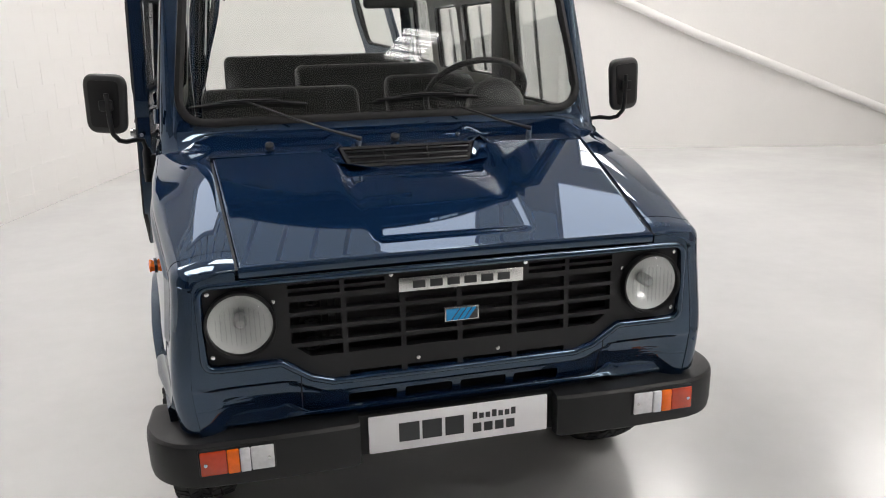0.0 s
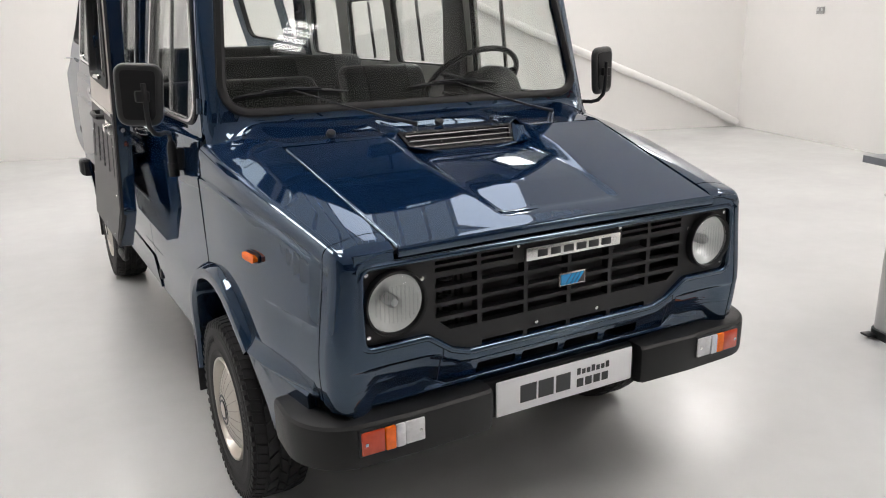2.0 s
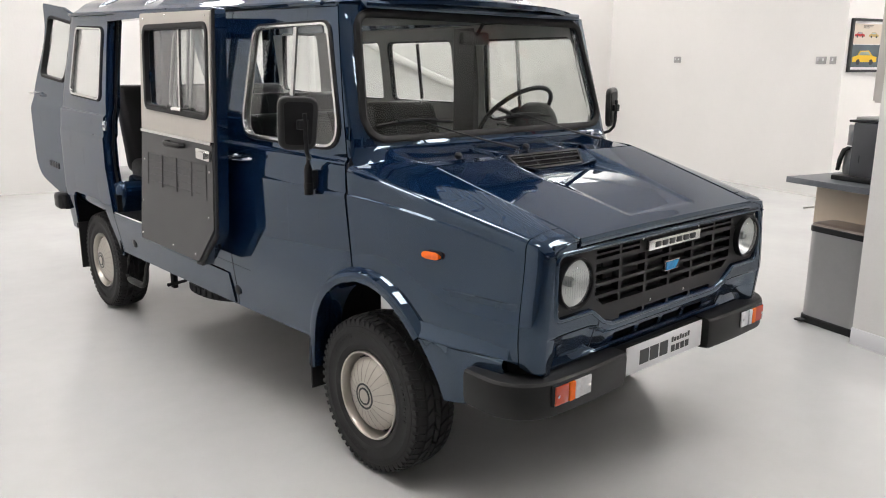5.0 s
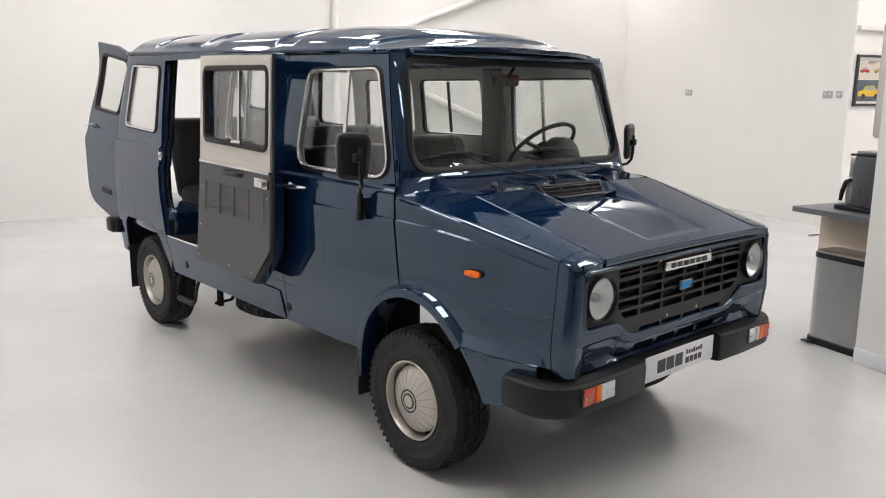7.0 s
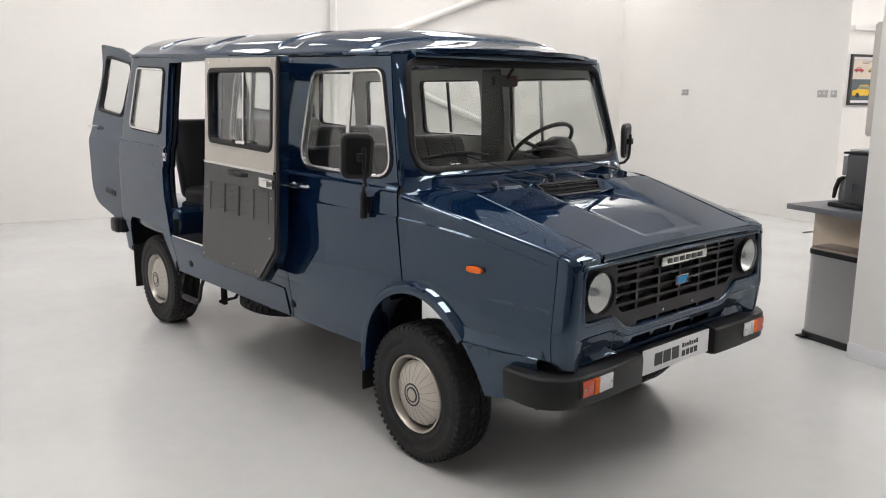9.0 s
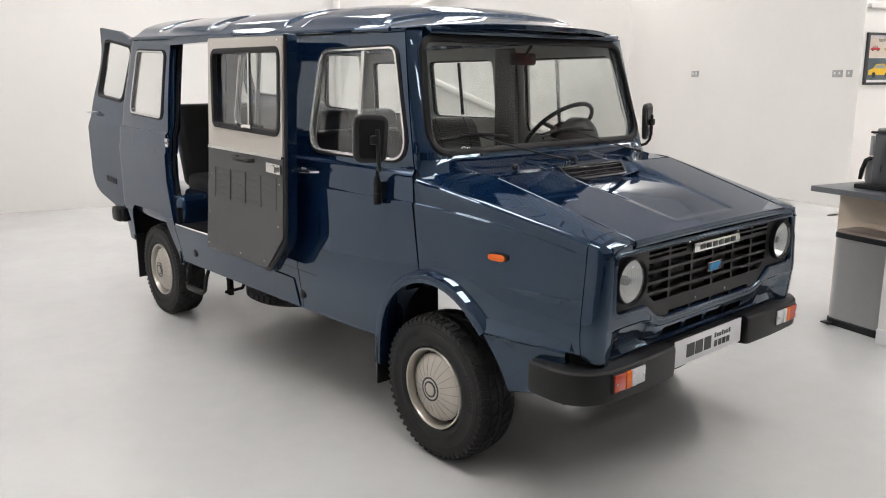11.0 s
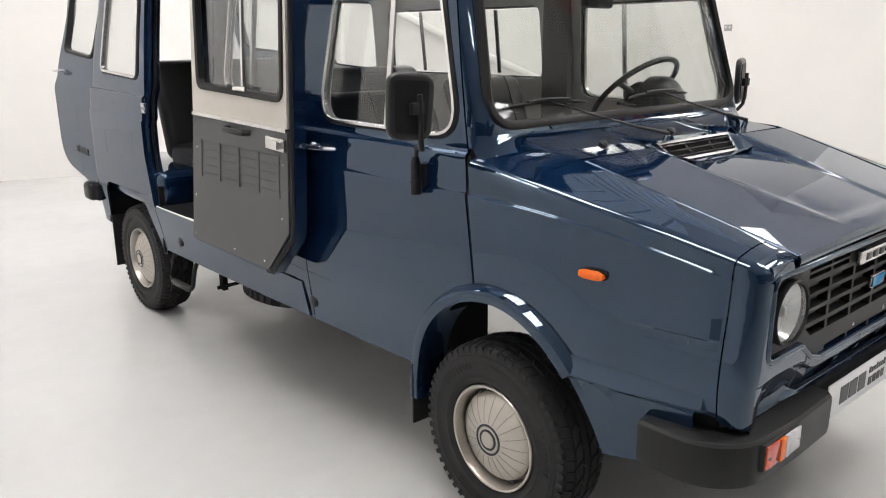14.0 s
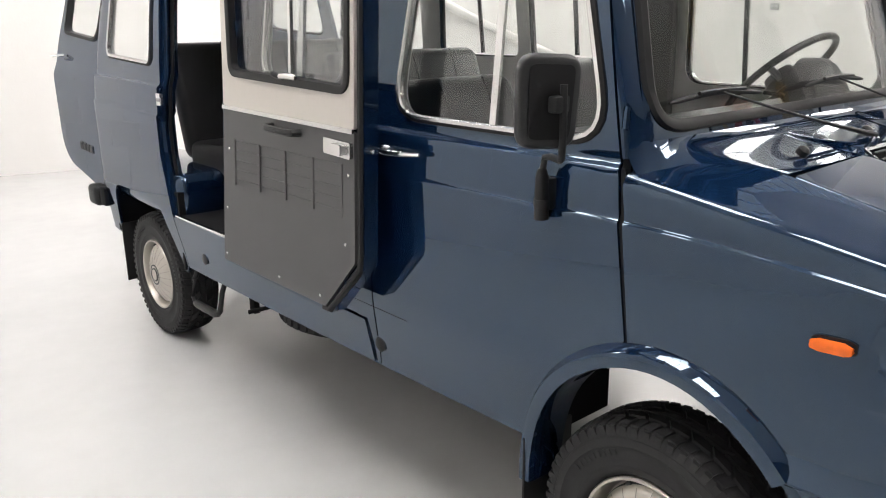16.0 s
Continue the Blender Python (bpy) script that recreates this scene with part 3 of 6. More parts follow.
NOSE_HOLE = rounded([(0.666, 1.014), (-0.666, 1.014), (-0.666, 0.795), (-0.475, 0.795), (-0.40, 0.742), (-0.345, 0.724), (0.345, 0.724), (0.40, 0.742), (0.475, 0.795), (0.666, 0.795)], [0.03, 0.03, 0.03, 0.03, 0.03, 0.02, 0.02, 0.03, 0.03, 0.03], 4)
part("nose_surround", nose_rim(), PAINT, van)
part("nose_bead", ring(NOSE_HOLE, lambda x, z, l: Vector((x, 0.002 + chin(z, x) - l, z)), ((-0.013, -0.001), (-0.009, 0.004), (-0.003, 0.006), (0.003, 0.004), (0.006, -0.002), (0.007, -0.02), (-0.004, -0.02))), PAINT, van, smooth=60)


def valance():
    """The panel under the grille, falling back to the bumper, with four slots."""
    slots = []
    for k in range(4):
        a = -0.305 + k * 0.158
        slots.append(rounded([(a, 0.633), (a + 0.134, 0.633), (a + 0.134, 0.670), (a, 0.670)], 0.008, 3))
    outer = [(-0.688, 0.60), (0.688, 0.60), (0.688, 0.6755), (-0.688, 0.6755)]

    def place(x, z):
        y = 0.002 + chin(z, x)
        return Vector((nose_x(x, z), y, z))
    return sheet(outer, slots, place, (0, -1, 0), 0.012, levels(-0.668, 0.668, 0.05) + [-0.668, 0.668] + NOSE_BENDS, [0.61, 0.62, 0.64, 0.65, 0.66, 0.673])


part("front_valance", valance(), PAINT, van)
for sx in (-1, 1):
    # the joint between the middle of the nose and the wing's lower corner
    part("valance_joint", grid([0.632, 0.66, 0.69, 0.705, 0.715, 0.722, 0.73, 0.745, 0.764], [-0.0016, 0.0016], lambda z, d: Vector((sx * 0.430 + d, 0.0012 + chin(z, 0.43), z)), (0, -1, 0), 0.002), RUBBER, van)


# ---- roof ----
def roof_place(x, y):
    """Height of the roof skin: domed, with raised fields between cross ribs."""
    g = gutter(y)
    f = abs(x) / roof_half(y)
    front = smooth(0.86, 1.75, y)
    crown = 0.078 + 0.056 * front
    z = g + 0.012 + crown * (1 - f ** 4.0) * (0.25 + 0.75 * smooth(0.86, 1.35, y))
    z -= 0.07 * smooth(4.1, 4.36, y)
    field = 0.0
    for a, b in ((1.15, 1.95), (2.10, 2.85), (3.0, 3.62), (3.75, 4.18)):
        field = max(field, smooth(a, a + 0.035, y) * smooth(b, b - 0.035, y))
    z += 0.013 * field * smooth(0.955, 0.88, f)
    return z


def roof_half(y):
    w = half(max(y, 0.96), gutter(y)) + 0.012
    w -= 0.03 * (1 - smooth(0.9, 1.2, y)) ** 2
    w -= 0.10 * smooth(4.12, 4.36, y) ** 2
    return w


def roof():
    ys = levels(0.905, 4.34, 0.0115)
    ys = [0.905, 0.912, 0.922] + ys + [4.335, 4.34]
    fs = [-1, -0.985, -0.97, -0.955, -0.94, -0.925, -0.91, -0.895, -0.88, -0.865, -0.84, -0.8] + levels(-0.8, 0.8, 0.08) + [0.8, 0.84, 0.865, 0.88, 0.895, 0.91, 0.925, 0.94, 0.955, 0.97, 0.985, 1]
    return grid(ys, fs, lambda y, f: Vector((f * roof_half(y), y + 0.20 * f * f * (1 - smooth(0.9, 1.9, y)), roof_place(f * roof_half(y), y))), (0, 0, 1), 0.02)


part("roof", roof(), PAINT, van, "ribbed navy roof")


def roof_gutter():
    pts = []
    for i in range(60):
        y = 1.17 + 3.1 * i / 59
        pts.append((-roof_half(y) - 0.004, y, gutter(y) + 0.004))
    return tube(pts, 0.011, 6)


both("rain_gutter", roof_gutter, PAINT)
part("roof_header", box(-0.66, 0.66, 1.02, 1.07, 1.83, 1.865, 0.01), PAINT, van)

# ---- glass, rubbers and frames ----
part("windscreen_seal", ring(SCREEN_HOLE, lambda x, z, l: screen(x, z, l), ((-0.016, 0.0), (-0.013, 0.011), (0.002, 0.013), (0.014, 0.006), (0.015, -0.006), (0.0, -0.02))), RUBBER, van, "thick black rubber windscreen seal")
glass = part("windscreen", sheet(inset(SCREEN_HOLE, 0.009), (), lambda x, z: screen(x, z, -0.004), (0, -1, 0), 0.004, levels(-0.75, 0.75, 0.1), levels(1.3, 1.82, 0.06)), SCREEN, van, "clear laminated windscreen")
glass.visible_shadow = False


def side_window(outline, bars, alloy=True, flip=False, place=side_out):
    def turn(b):
        return flipped(b) if flip else b
    w = tagged(new("side_window"), "alloy-framed side window" if alloy else "rubber-framed side window")
    w.parent = van
    part("seal", turn(ring(outline, place, ((-0.012, 0.001), (-0.010, 0.006), (0.004, 0.007), (0.006, -0.012), (0.0, -0.016)))), RUBBER, w)
    if alloy:
        part("frame", turn(ring(outline, place, ((-0.002, 0.006), (-0.001, 0.011), (0.008, 0.012), (0.012, 0.008), (0.012, -0.008), (0.0, -0.010)))), ALLOY, w, "bright alloy frame")
    g = part("pane", turn(sheet(inset(outline, 0.012), (), lambda y, z: place(y, z, -0.004), (-1, 0, 0), 0.004, (), levels(1.25, 1.9, 0.06))), GLASS, w)
    g.visible_shadow = False
    zs = [p[1] for p in outline]
    for yb in bars:
        lo, hi = min(zs) + 0.015, max(zs) - 0.012
        b = box(-0.005, 0.005, -0.011, 0.011, 0, 1)
        for v in b.verts:
            z = lo + v.co.z * (hi - lo)
            v.co = place(yb + v.co.y, z, 0.004 + v.co.x)
        part("divider", turn(b), ALLOY if alloy else GRILLE, w)
    return w


side_window(WINDOW_FRONT, (1.36,))
side_window(WINDOW_MID, (2.30,))
side_window(WINDOW_REAR, ())
side_window(FAR_FRONT, (1.56,), flip=True)
side_window(FAR_MID, (2.45,), alloy=False, flip=True)
side_window(FAR_LAST, (3.12,), alloy=False, flip=True)
side_window(WINDOW_REAR, (), alloy=False, flip=True)

# ---- the folded-back rear side door ----
side_door = tagged(new("rear_side_door"), "open rear side door folded flat, showing its trimmed inside")
side_door.parent = van


def leaf(y, z, lift=0.0):
    """The inner face of the door that lies folded forward along the side; lift: towards the onlooker."""
    free = -(0.965 + 0.04 * (1.75 - z))
    hinge = -(0.935 + 0.08 * (1.65 - z))
    f = (y - 1.76) / 0.84
    return Vector((free + (hinge - free) * f - lift, y, z))


LEAF_WINDOW = rounded([(2.565, 1.395), (1.795, 1.372), (1.788, 1.792), (2.605, 1.805)], 0.055, 6)
LEAF_EDGE = [(2.65, 0.69), (1.915, 0.672), (1.738, 0.862), (1.735, 1.3), (1.728, 1.856), (2.67, 1.88)]
trim_low = [(2.635, 0.70), (1.935, 0.692), (1.770, 0.87), (1.768, 1.262), (2.627, 1.275)]
trim_top = [(2.627, 1.281), (1.768, 1.268), (1.760, 1.845), (2.66, 1.870)]
part("door_skin", sheet(rounded(LEAF_EDGE, 0.03, 4), [inset(LEAF_WINDOW, -0.005)], lambda y, z: leaf(y, z, -0.012), (-1, 0, 0), 0.05, levels(1.66, 2.64, 0.1), levels(0.7, 1.86, 0.1)), PAINT, side_door)
part("lower_trim_board", sheet(rounded(trim_low, 0.012, 3), (), lambda y, z: leaf(y, z, 0.0), (-1, 0, 0), 0.012, (), ()), TRIM, side_door, "dark grey vinyl-covered trim board")
part("upper_trim_board", sheet(rounded(trim_top, 0.015, 3), [inset(LEAF_WINDOW, -0.002)], lambda y, z: leaf(y, z, 0.001), (-1, 0, 0), 0.013, (), ()), BEIGE, side_door, "pale beige upper trim board")
part("trim_strip", sheet([(2.63, 1.270), (1.772, 1.257), (1.772, 1.271), (2.63, 1.284)], (), lambda y, z: leaf(y, z, 0.006), (-1, 0, 0), 0.008), ALLOY, side_door, "bright trim strip")
part("window_seal", ring(LEAF_WINDOW, leaf, ((-0.008, 0.0), (-0.007, 0.008), (0.006, 0.011), (0.018, 0.006), (0.02, -0.02), (0.0, -0.03))), RUBBER, side_door, "black rubber window seal")
lg = part("window_pane", sheet(inset(LEAF_WINDOW, 0.012), (), lambda y, z: leaf(y, z, -0.02), (-1, 0, 0), 0.004), GLASS, side_door)
lg.visible_shadow = False

# ---- open rear doors ----
def rear_door(sx, angle):
    d = tagged(new("rear_door"), "open rear barn door with a rubber-sealed window")
    d.parent = van
    a = radians(angle)
    hinge = Vector((-0.80, 4.41, 0))

    def place(s, z, lift=0.0):
        # s runs from the hinge to the free edge; the outside faces the onlooker
        lean = 0.15 * smooth(1.25, 1.95, z)
        bulge = 0.02 * smooth(1.38, 1.28, z)
        n = lift + bulge - lean
        x = hinge.x + s * math.cos(a) - n * math.sin(a)
        y = hinge.y + s * math.sin(a) + n * math.cos(a)
        return Vector((x, y, z))
    outer = rounded([(0.0, 0.62), (0.645, 0.80), (0.66, 2.062), (0.32, 2.018), (0.03, 1.925)], [0.05, 0.22, 0.02, 0.05, 0.02], 6)
    win = rounded([(0.10, 1.49), (0.575, 1.535), (0.585, 1.965), (0.10, 1.888)], 0.07, 6)

    def turn(b):
        return flipped(b) if sx > 0 else b
    part("door_panel", turn(sheet(outer, [win], place, (-1, 0, 0) if angle > 60 else (0, 1, 0), 0.03, levels(0, 0.66, 0.06), levels(0.62, 2.02, 0.05) + [1.29, 1.31, 1.33, 1.35, 1.37])), PAINT, d)
    part("seal", turn(ring(win, place, ((-0.014, 0.001), (-0.010, 0.009), (0.006, 0.010), (0.008, -0.03), (0.0, -0.034)))), RUBBER, d)
    g = part("pane", turn(sheet(inset(win, 0.004), (), lambda s, z: place(s, z, -0.012), (-1, 0, 0), 0.004)), GLASS, d)
    g.visible_shadow = False
    return d, place


rd, rd_place = rear_door(-1, 94)
rear_door(1, 72)

# ---- floor, lining and inner shell ----
part("cabin_floor", box(-0.80, 0.80, 1.24, 4.40, 0.66, 0.70), DARK, van, "dark ribbed cabin floor")
part("headlining", grid(levels(1.05, 4.3, 0.1), [-1, -0.9, -0.7, -0.4, 0, 0.4, 0.7, 0.9, 1], lambda y, f: Vector((f * (roof_half(y) - 0.02), y, roof_place(f * roof_half(y), y) - 0.032)), (0, 0, -1), 0.004), LINING, van, "grey headlining")


def lining_strip(y0, y1, z0, z1, holes):
    slope = 0.15 if y0 < 1.2 else 0.0
    return sheet([(y0, z0), (y1, z0), (y1, z1), (y0 + slope, z1), (y0, 1.27)], holes, lambda y, z: Vector((-half(y, z) + 0.035, y, z)), (1, 0, 0), 0.004, levels(y0, y1, 0.2), levels(z0, z1, 0.06))


part("inner_lining", flipped(lining_strip(1.0, 4.2, 0.70, 1.84, [inset(FAR_FRONT[::-1], 0.0), inset(FAR_MID, -0.003), inset(FAR_LAST, -0.003), inset(WINDOW_REAR, -0.004)])), LINING, van)
part("inner_lining", lining_strip(3.53, 4.2, 0.70, 1.88, [inset(WINDOW_REAR, -0.004)]), LINING, van)
part("inner_lining", lining_strip(0.99, 2.6, 0.90, 1.84, [inset(WINDOW_FRONT, -0.004), inset(WINDOW_MID, -0.004)]), LINING, van)
part("pillar_trim", box(0.735, 0.785, 1.86, 2.04, 0.72, 1.83, 0.01), TRIM, van, "dark grey pillar trim")
part("opening_header", box(-0.80, -0.72, 2.60, 3.50, 1.865, 1.90), PAINT, van)

# ---- wheels ----
def wheel_thing(sx, y, name="wheel"):
    """A road wheel with its axis along x; sx: the side it faces."""
    w = tagged(new(name), "black tyre on a steel wheel with a silver ribbed hubcap")
    w.parent = van
    turn = Matrix.Translation((sx * 0.752, y, 0.325)) @ Matrix.Rotation(radians(90 * sx), 4, "Y")
    R = 0.325
    tyre = lathe([(0.178, -0.075), (0.190, -0.092), (0.25, -0.101), (0.297, -0.098), (0.310, -0.090), (0.3155, -0.076), (0.3165, 0.0), (0.3155, 0.076), (0.310, 0.090), (0.297, 0.098),
                  (0.284, 0.0985), (0.282, 0.1005), (0.262, 0.1025), (0.259, 0.1005), (0.215, 0.099), (0.211, 0.101), (0.198, 0.099), (0.187, 0.092), (0.178, 0.075), (0.172, 0.06), (0.172, -0.06), (0.178, -0.075)], 72)
    part("tyre", moved(tyre, turn), TYRE, w, "worn black tyre with chunky tread", 35)
    # tread: chunky zigzag blocks in three rows and a row of shoulder lugs each side
    tread = bmesh.new()

    def tread_block(h0, h1, a0, a1, skew, r0, r1, drop=0.0):
        vs = []
        for r, tuck in ((r0, 0.0), (r1, 0.0018)):
            for h, da, s0 in ((h0, -skew, 1), (h1, skew, -1)):
                rr = r - (drop if tuck and abs(h) > 0.08 else 0)
                for a, s1 in ((a0, 1), (a1, -1)):
                    q = a + da + s1 * tuck / 0.32
                    vs.append(tread.verts.new((rr * math.cos(q), rr * math.sin(q), h + s0 * tuck)))
        for f in ((4, 5, 7, 6), (0, 1, 5, 4), (1, 3, 7, 5), (3, 2, 6, 7), (2, 0, 4, 6)):
            tread.faces.new([vs[i] for i in f])
    for h0, h1, n, skew, turn_by in ((-0.050, -0.018, 34, -0.035, 0.0), (-0.013, 0.013, 34, 0.035, 0.5), (0.018, 0.050, 34, -0.035, 0.0)):
        for k in range(n):
            tread_block(h0, h1, math.tau * (k + turn_by) / n, math.tau * (k + turn_by + 0.86) / n, skew, 0.312, R)
    for sgn in (-1, 1):
        for k in range(58):
            a = math.tau * k / 58
            tread_block(min(sgn * 0.055, sgn * 0.089), max(sgn * 0.055, sgn * 0.089), a, a + math.tau * 0.74 / 58, 0.012 * sgn, 0.304, R - 0.002, 0.007)
    bmesh.ops.recalc_face_normals(tread, faces=tread.faces)
    tagged(part("tread_pattern", moved(tread, turn), TYRE, w, "", 0), kind="stuff")
    # shoulder ribs on the wall
    ribs = bmesh.new()
    for k in range(58):
        a = math.tau * (k + 0.37) / 58
        b = box(0.288, 0.312, -0.0085, 0.0085, 0.086, 0.0995)
        merged(moved(b, Matrix.Rotation(a, 4, "Z")), ribs)
    tagged(part("shoulder_pattern", moved(ribs, turn), TYRE, w, "", 0), kind="stuff")
    # raised unreadable lettering as bars
    bars = bmesh.new()
    for base in (0.4, 2.5, 4.6):
        for k in range(9):
            b = box(0.238, 0.254, -0.0045, 0.0045, 0.099, 0.1022)
            merged(moved(b, Matrix.Rotation(base + k * 0.075, 4, "Z")), bars)
    tagged(part("sidewall_marking", moved(bars, turn), TYRE, w, "", 0), kind="stuff")
    rim = lathe([(0.190, 0.05), (0.197, 0.07), (0.203, 0.093), (0.200, 0.098), (0.193, 0.097), (0.187, 0.086), (0.183, 0.060), (0.176, 0.045), (0.10, 0.030), (0.0, 0.028)], 64)
    part("rim", moved(rim, turn @ Matrix.Diagonal((0.9, 0.9, 1, 1))), HUB, w, "bright steel rim")
    cap = lathe([(0.150, 0.034), (0.1665, 0.058), (0.168, 0.066), (0.164, 0.072), (0.150, 0.080), (0.12, 0.094), (0.085, 0.104), (0.060, 0.108), (0.05, 0.1085), (0.0, 0.109)], 64)
    hub = part("hubcap", moved(cap, turn @ Matrix.Diagonal((0.9, 0.9, 1, 1))), HUB, w, "silver ribbed hubcap")
    for k in range(20):
        b = tube([(r, 0, lerp(r, (0.060, 0.108), (0.085, 0.104), (0.12, 0.094), (0.150, 0.080), (0.164, 0.072))) for r in (0.066, 0.085, 0.103, 0.12, 0.135, 0.150, 0.162)], 0.0011, 5)
        part("rib", moved(moved(b, Matrix.Rotation(k * math.tau / 20, 4, "Z")), turn @ Matrix.Diagonal((0.9, 0.9, 1, 1))), HUBLINE, hub, smooth=0)
    part("centre_ring", moved(lathe([(0.054, 0.104), (0.054, 0.1095), (0.050, 0.1105), (0.046, 0.1095), (0.046, 0.104)], 40), turn), INK, hub, "dark ring round the hub")
    part("centre_ring", moved(lathe([(0.036, 0.105), (0.036, 0.1115), (0.033, 0.1125), (0.029, 0.1115), (0.029, 0.105)], 40), turn), INK, hub, "dark ring round the hub")
    part("centre_disc", moved(lathe([(0.028, 0.107), (0.027, 0.1125), (0.0, 0.1135)], 40), turn), HUB, hub)
    # black ring painted as the shade between hubcap and rim
    part("gap_shade_ring", moved(lathe([(0.170, 0.050), (0.170, 0.064), (0.1665, 0.066), (0.1665, 0.050)], 64), turn @ Matrix.Diagonal((0.9, 0.9, 1, 1))), INK, hub, "black ring for the shade in the gap round the hubcap")
    # black blocks stand in for the shade inside four vent openings
    for k in range(4):
        b = box(0.160, 0.176, -0.009, 0.009, 0.050, 0.069, 0.002)
        part("vent_shade_block", moved(moved(b, Matrix.Rotation(k * math.tau / 4 + 0.5, 4, "Z")), turn @ Matrix.Diagonal((0.9, 0.9, 1, 1))), INK, hub)
    return w


for sx in (-1, 1):
    for y in (0.81, 3.80):
        wheel_thing(sx, y)


def wheel_house(cy, y0, y1, z1, out=0.80):
    b = bmesh.new()
    box(-out, -0.46, y0, y0 + 0.015, 0.44, z1, bm=b)
    box(-out, -0.46, y1, y1 + 0.015, 0.48 if cy > 2 else 0.42, z1, bm=b)
    box(-out, -0.46, y0, y1 + 0.015, z1, z1 + 0.015, bm=b)
    box(-0.475, -0.46, y0, y1, 0.52 if cy > 2 else 0.675, z1, bm=b)
    return b


both("front_wheel_house", lambda: wheel_house(0.81, 0.36, 1.22, 0.86), DARK, smooth=0)
both("rear_wheel_house", lambda: wheel_house(3.80, 3.405, 4.245, 0.80, 0.856), DARK, smooth=0)
both("mud_flap", lambda: box(-0.86, -0.66, 1.195, 1.205, 0.235, 0.47, 0.004), RUBBER, "black rubber mud flap")
both("mud_flap", lambda: box(-0.855, -0.64, 4.225, 4.237, 0.19, 0.52, 0.004), RUBBER, "black rubber mud flap")
part("axle", tube([(-0.7, 0.81, 0.33), (0.7, 0.81, 0.33)], 0.035), DARK, van)
part("axle", tube([(-0.7, 3.80, 0.33), (0.7, 3.80, 0.33)], 0.045), DARK, van)
for sx in (-1, 1):
    part("chassis_rail", box(sx * 0.42 - 0.04, sx * 0.42 + 0.04, 1.42, 4.30, 0.42, 0.54, 0.005), DARK, van)
    part("leaf_spring", tube([(sx * 0.5, 3.1 + 1.4 * i / 12, 0.34 + 0.10 * ((i - 6) / 6) ** 2) for i in range(13)], 0.022, 6), DARK, van)
part("step_bracket", tube([(-0.80, 3.08, 0.48), (-0.83, 3.085, 0.40), (-0.84, 3.10, 0.31), (-0.84, 3.13, 0.288), (-0.84, 3.16, 0.283), (-0.84, 3.33, 0.280), (-0.84, 3.365, 0.285), (-0.84, 3.385, 0.31), (-0.83, 3.37, 0.40), (-0.80, 3.355, 0.48)], [0.012, 0.012, 0.012, 0.015, 0.020, 0.020, 0.015, 0.012, 0.012, 0.012], 10), BLACK, van, "bent steel step loop with a rubber grip")
part("step_arm", tube([(-0.70, 3.10, 0.27), (-0.62, 3.02, 0.30), (-0.52, 3.0, 0.46)], 0.012, 6), DARK, van)
part("fuel_tank", box(0.1, 0.55, 2.0, 2.9, 0.36, 0.55, 0.04), DARK, van)
spare = lathe([(0.15, -0.08), (0.30, -0.09), (0.32, -0.05), (0.32, 0.05), (0.30, 0.09), (0.15, 0.08), (0.15, -0.08)], 40)
part("spare_tyre", moved(spare, Matrix.Translation((-0.33, 2.80, 0.348)) @ Matrix.Rotation(0.06, 4, "X")), TYRE, van, "spare tyre slung under the floor")
part("hanger_bracket", box(-0.62, -0.59, 3.20, 3.25, 0.21, 0.50, 0.004), DARK, van)
lugs = bmesh.new()
for k in range(44):
    for h0, h1, turn_by in ((-0.072, -0.03, 0.0), (-0.022, 0.022, 0.5), (0.03, 0.072, 0.0)):
        merged(moved(box(0.312, 0.330, -0.017, 0.017, h0, h1), Matrix.Rotation((k + turn_by) * math.tau / 44, 4, "Z")), lugs)
tagged(part("spare_tread", moved(lugs, Matrix.Translation((-0.33, 2.80, 0.348)) @ Matrix.Rotation(0.06, 4, "X")), TYRE, van, "", 0), kind="stuff")

# ---- front lamps and grille ----
# dark sheet standing in for shade behind the grille openings and valance slots
part("grille_backing", box(-0.67, 0.67, 0.115, 0.12, 0.54, 1.02), CORE, van, "dark sheet for the shaded space behind the grille", 0)
fins = bmesh.new()
for k in range(7):
    box(-0.44 + k * 0.0195, -0.44 + k * 0.0195 + 0.004, 0.080, 0.094, 0.76, 1.0, bm=fins)
tagged(part("radiator_matrix", fins, CORE, van, "", 0), kind="stuff")
for k in range(9):
    part("cooling_coil", moved(lathe([(0.012, 0), (0.02, 0.003), (0.012, 0.006)], 16), Matrix.Translation((-0.39, 0.065, 0.775 + 0.025 * k))), STEEL, van)


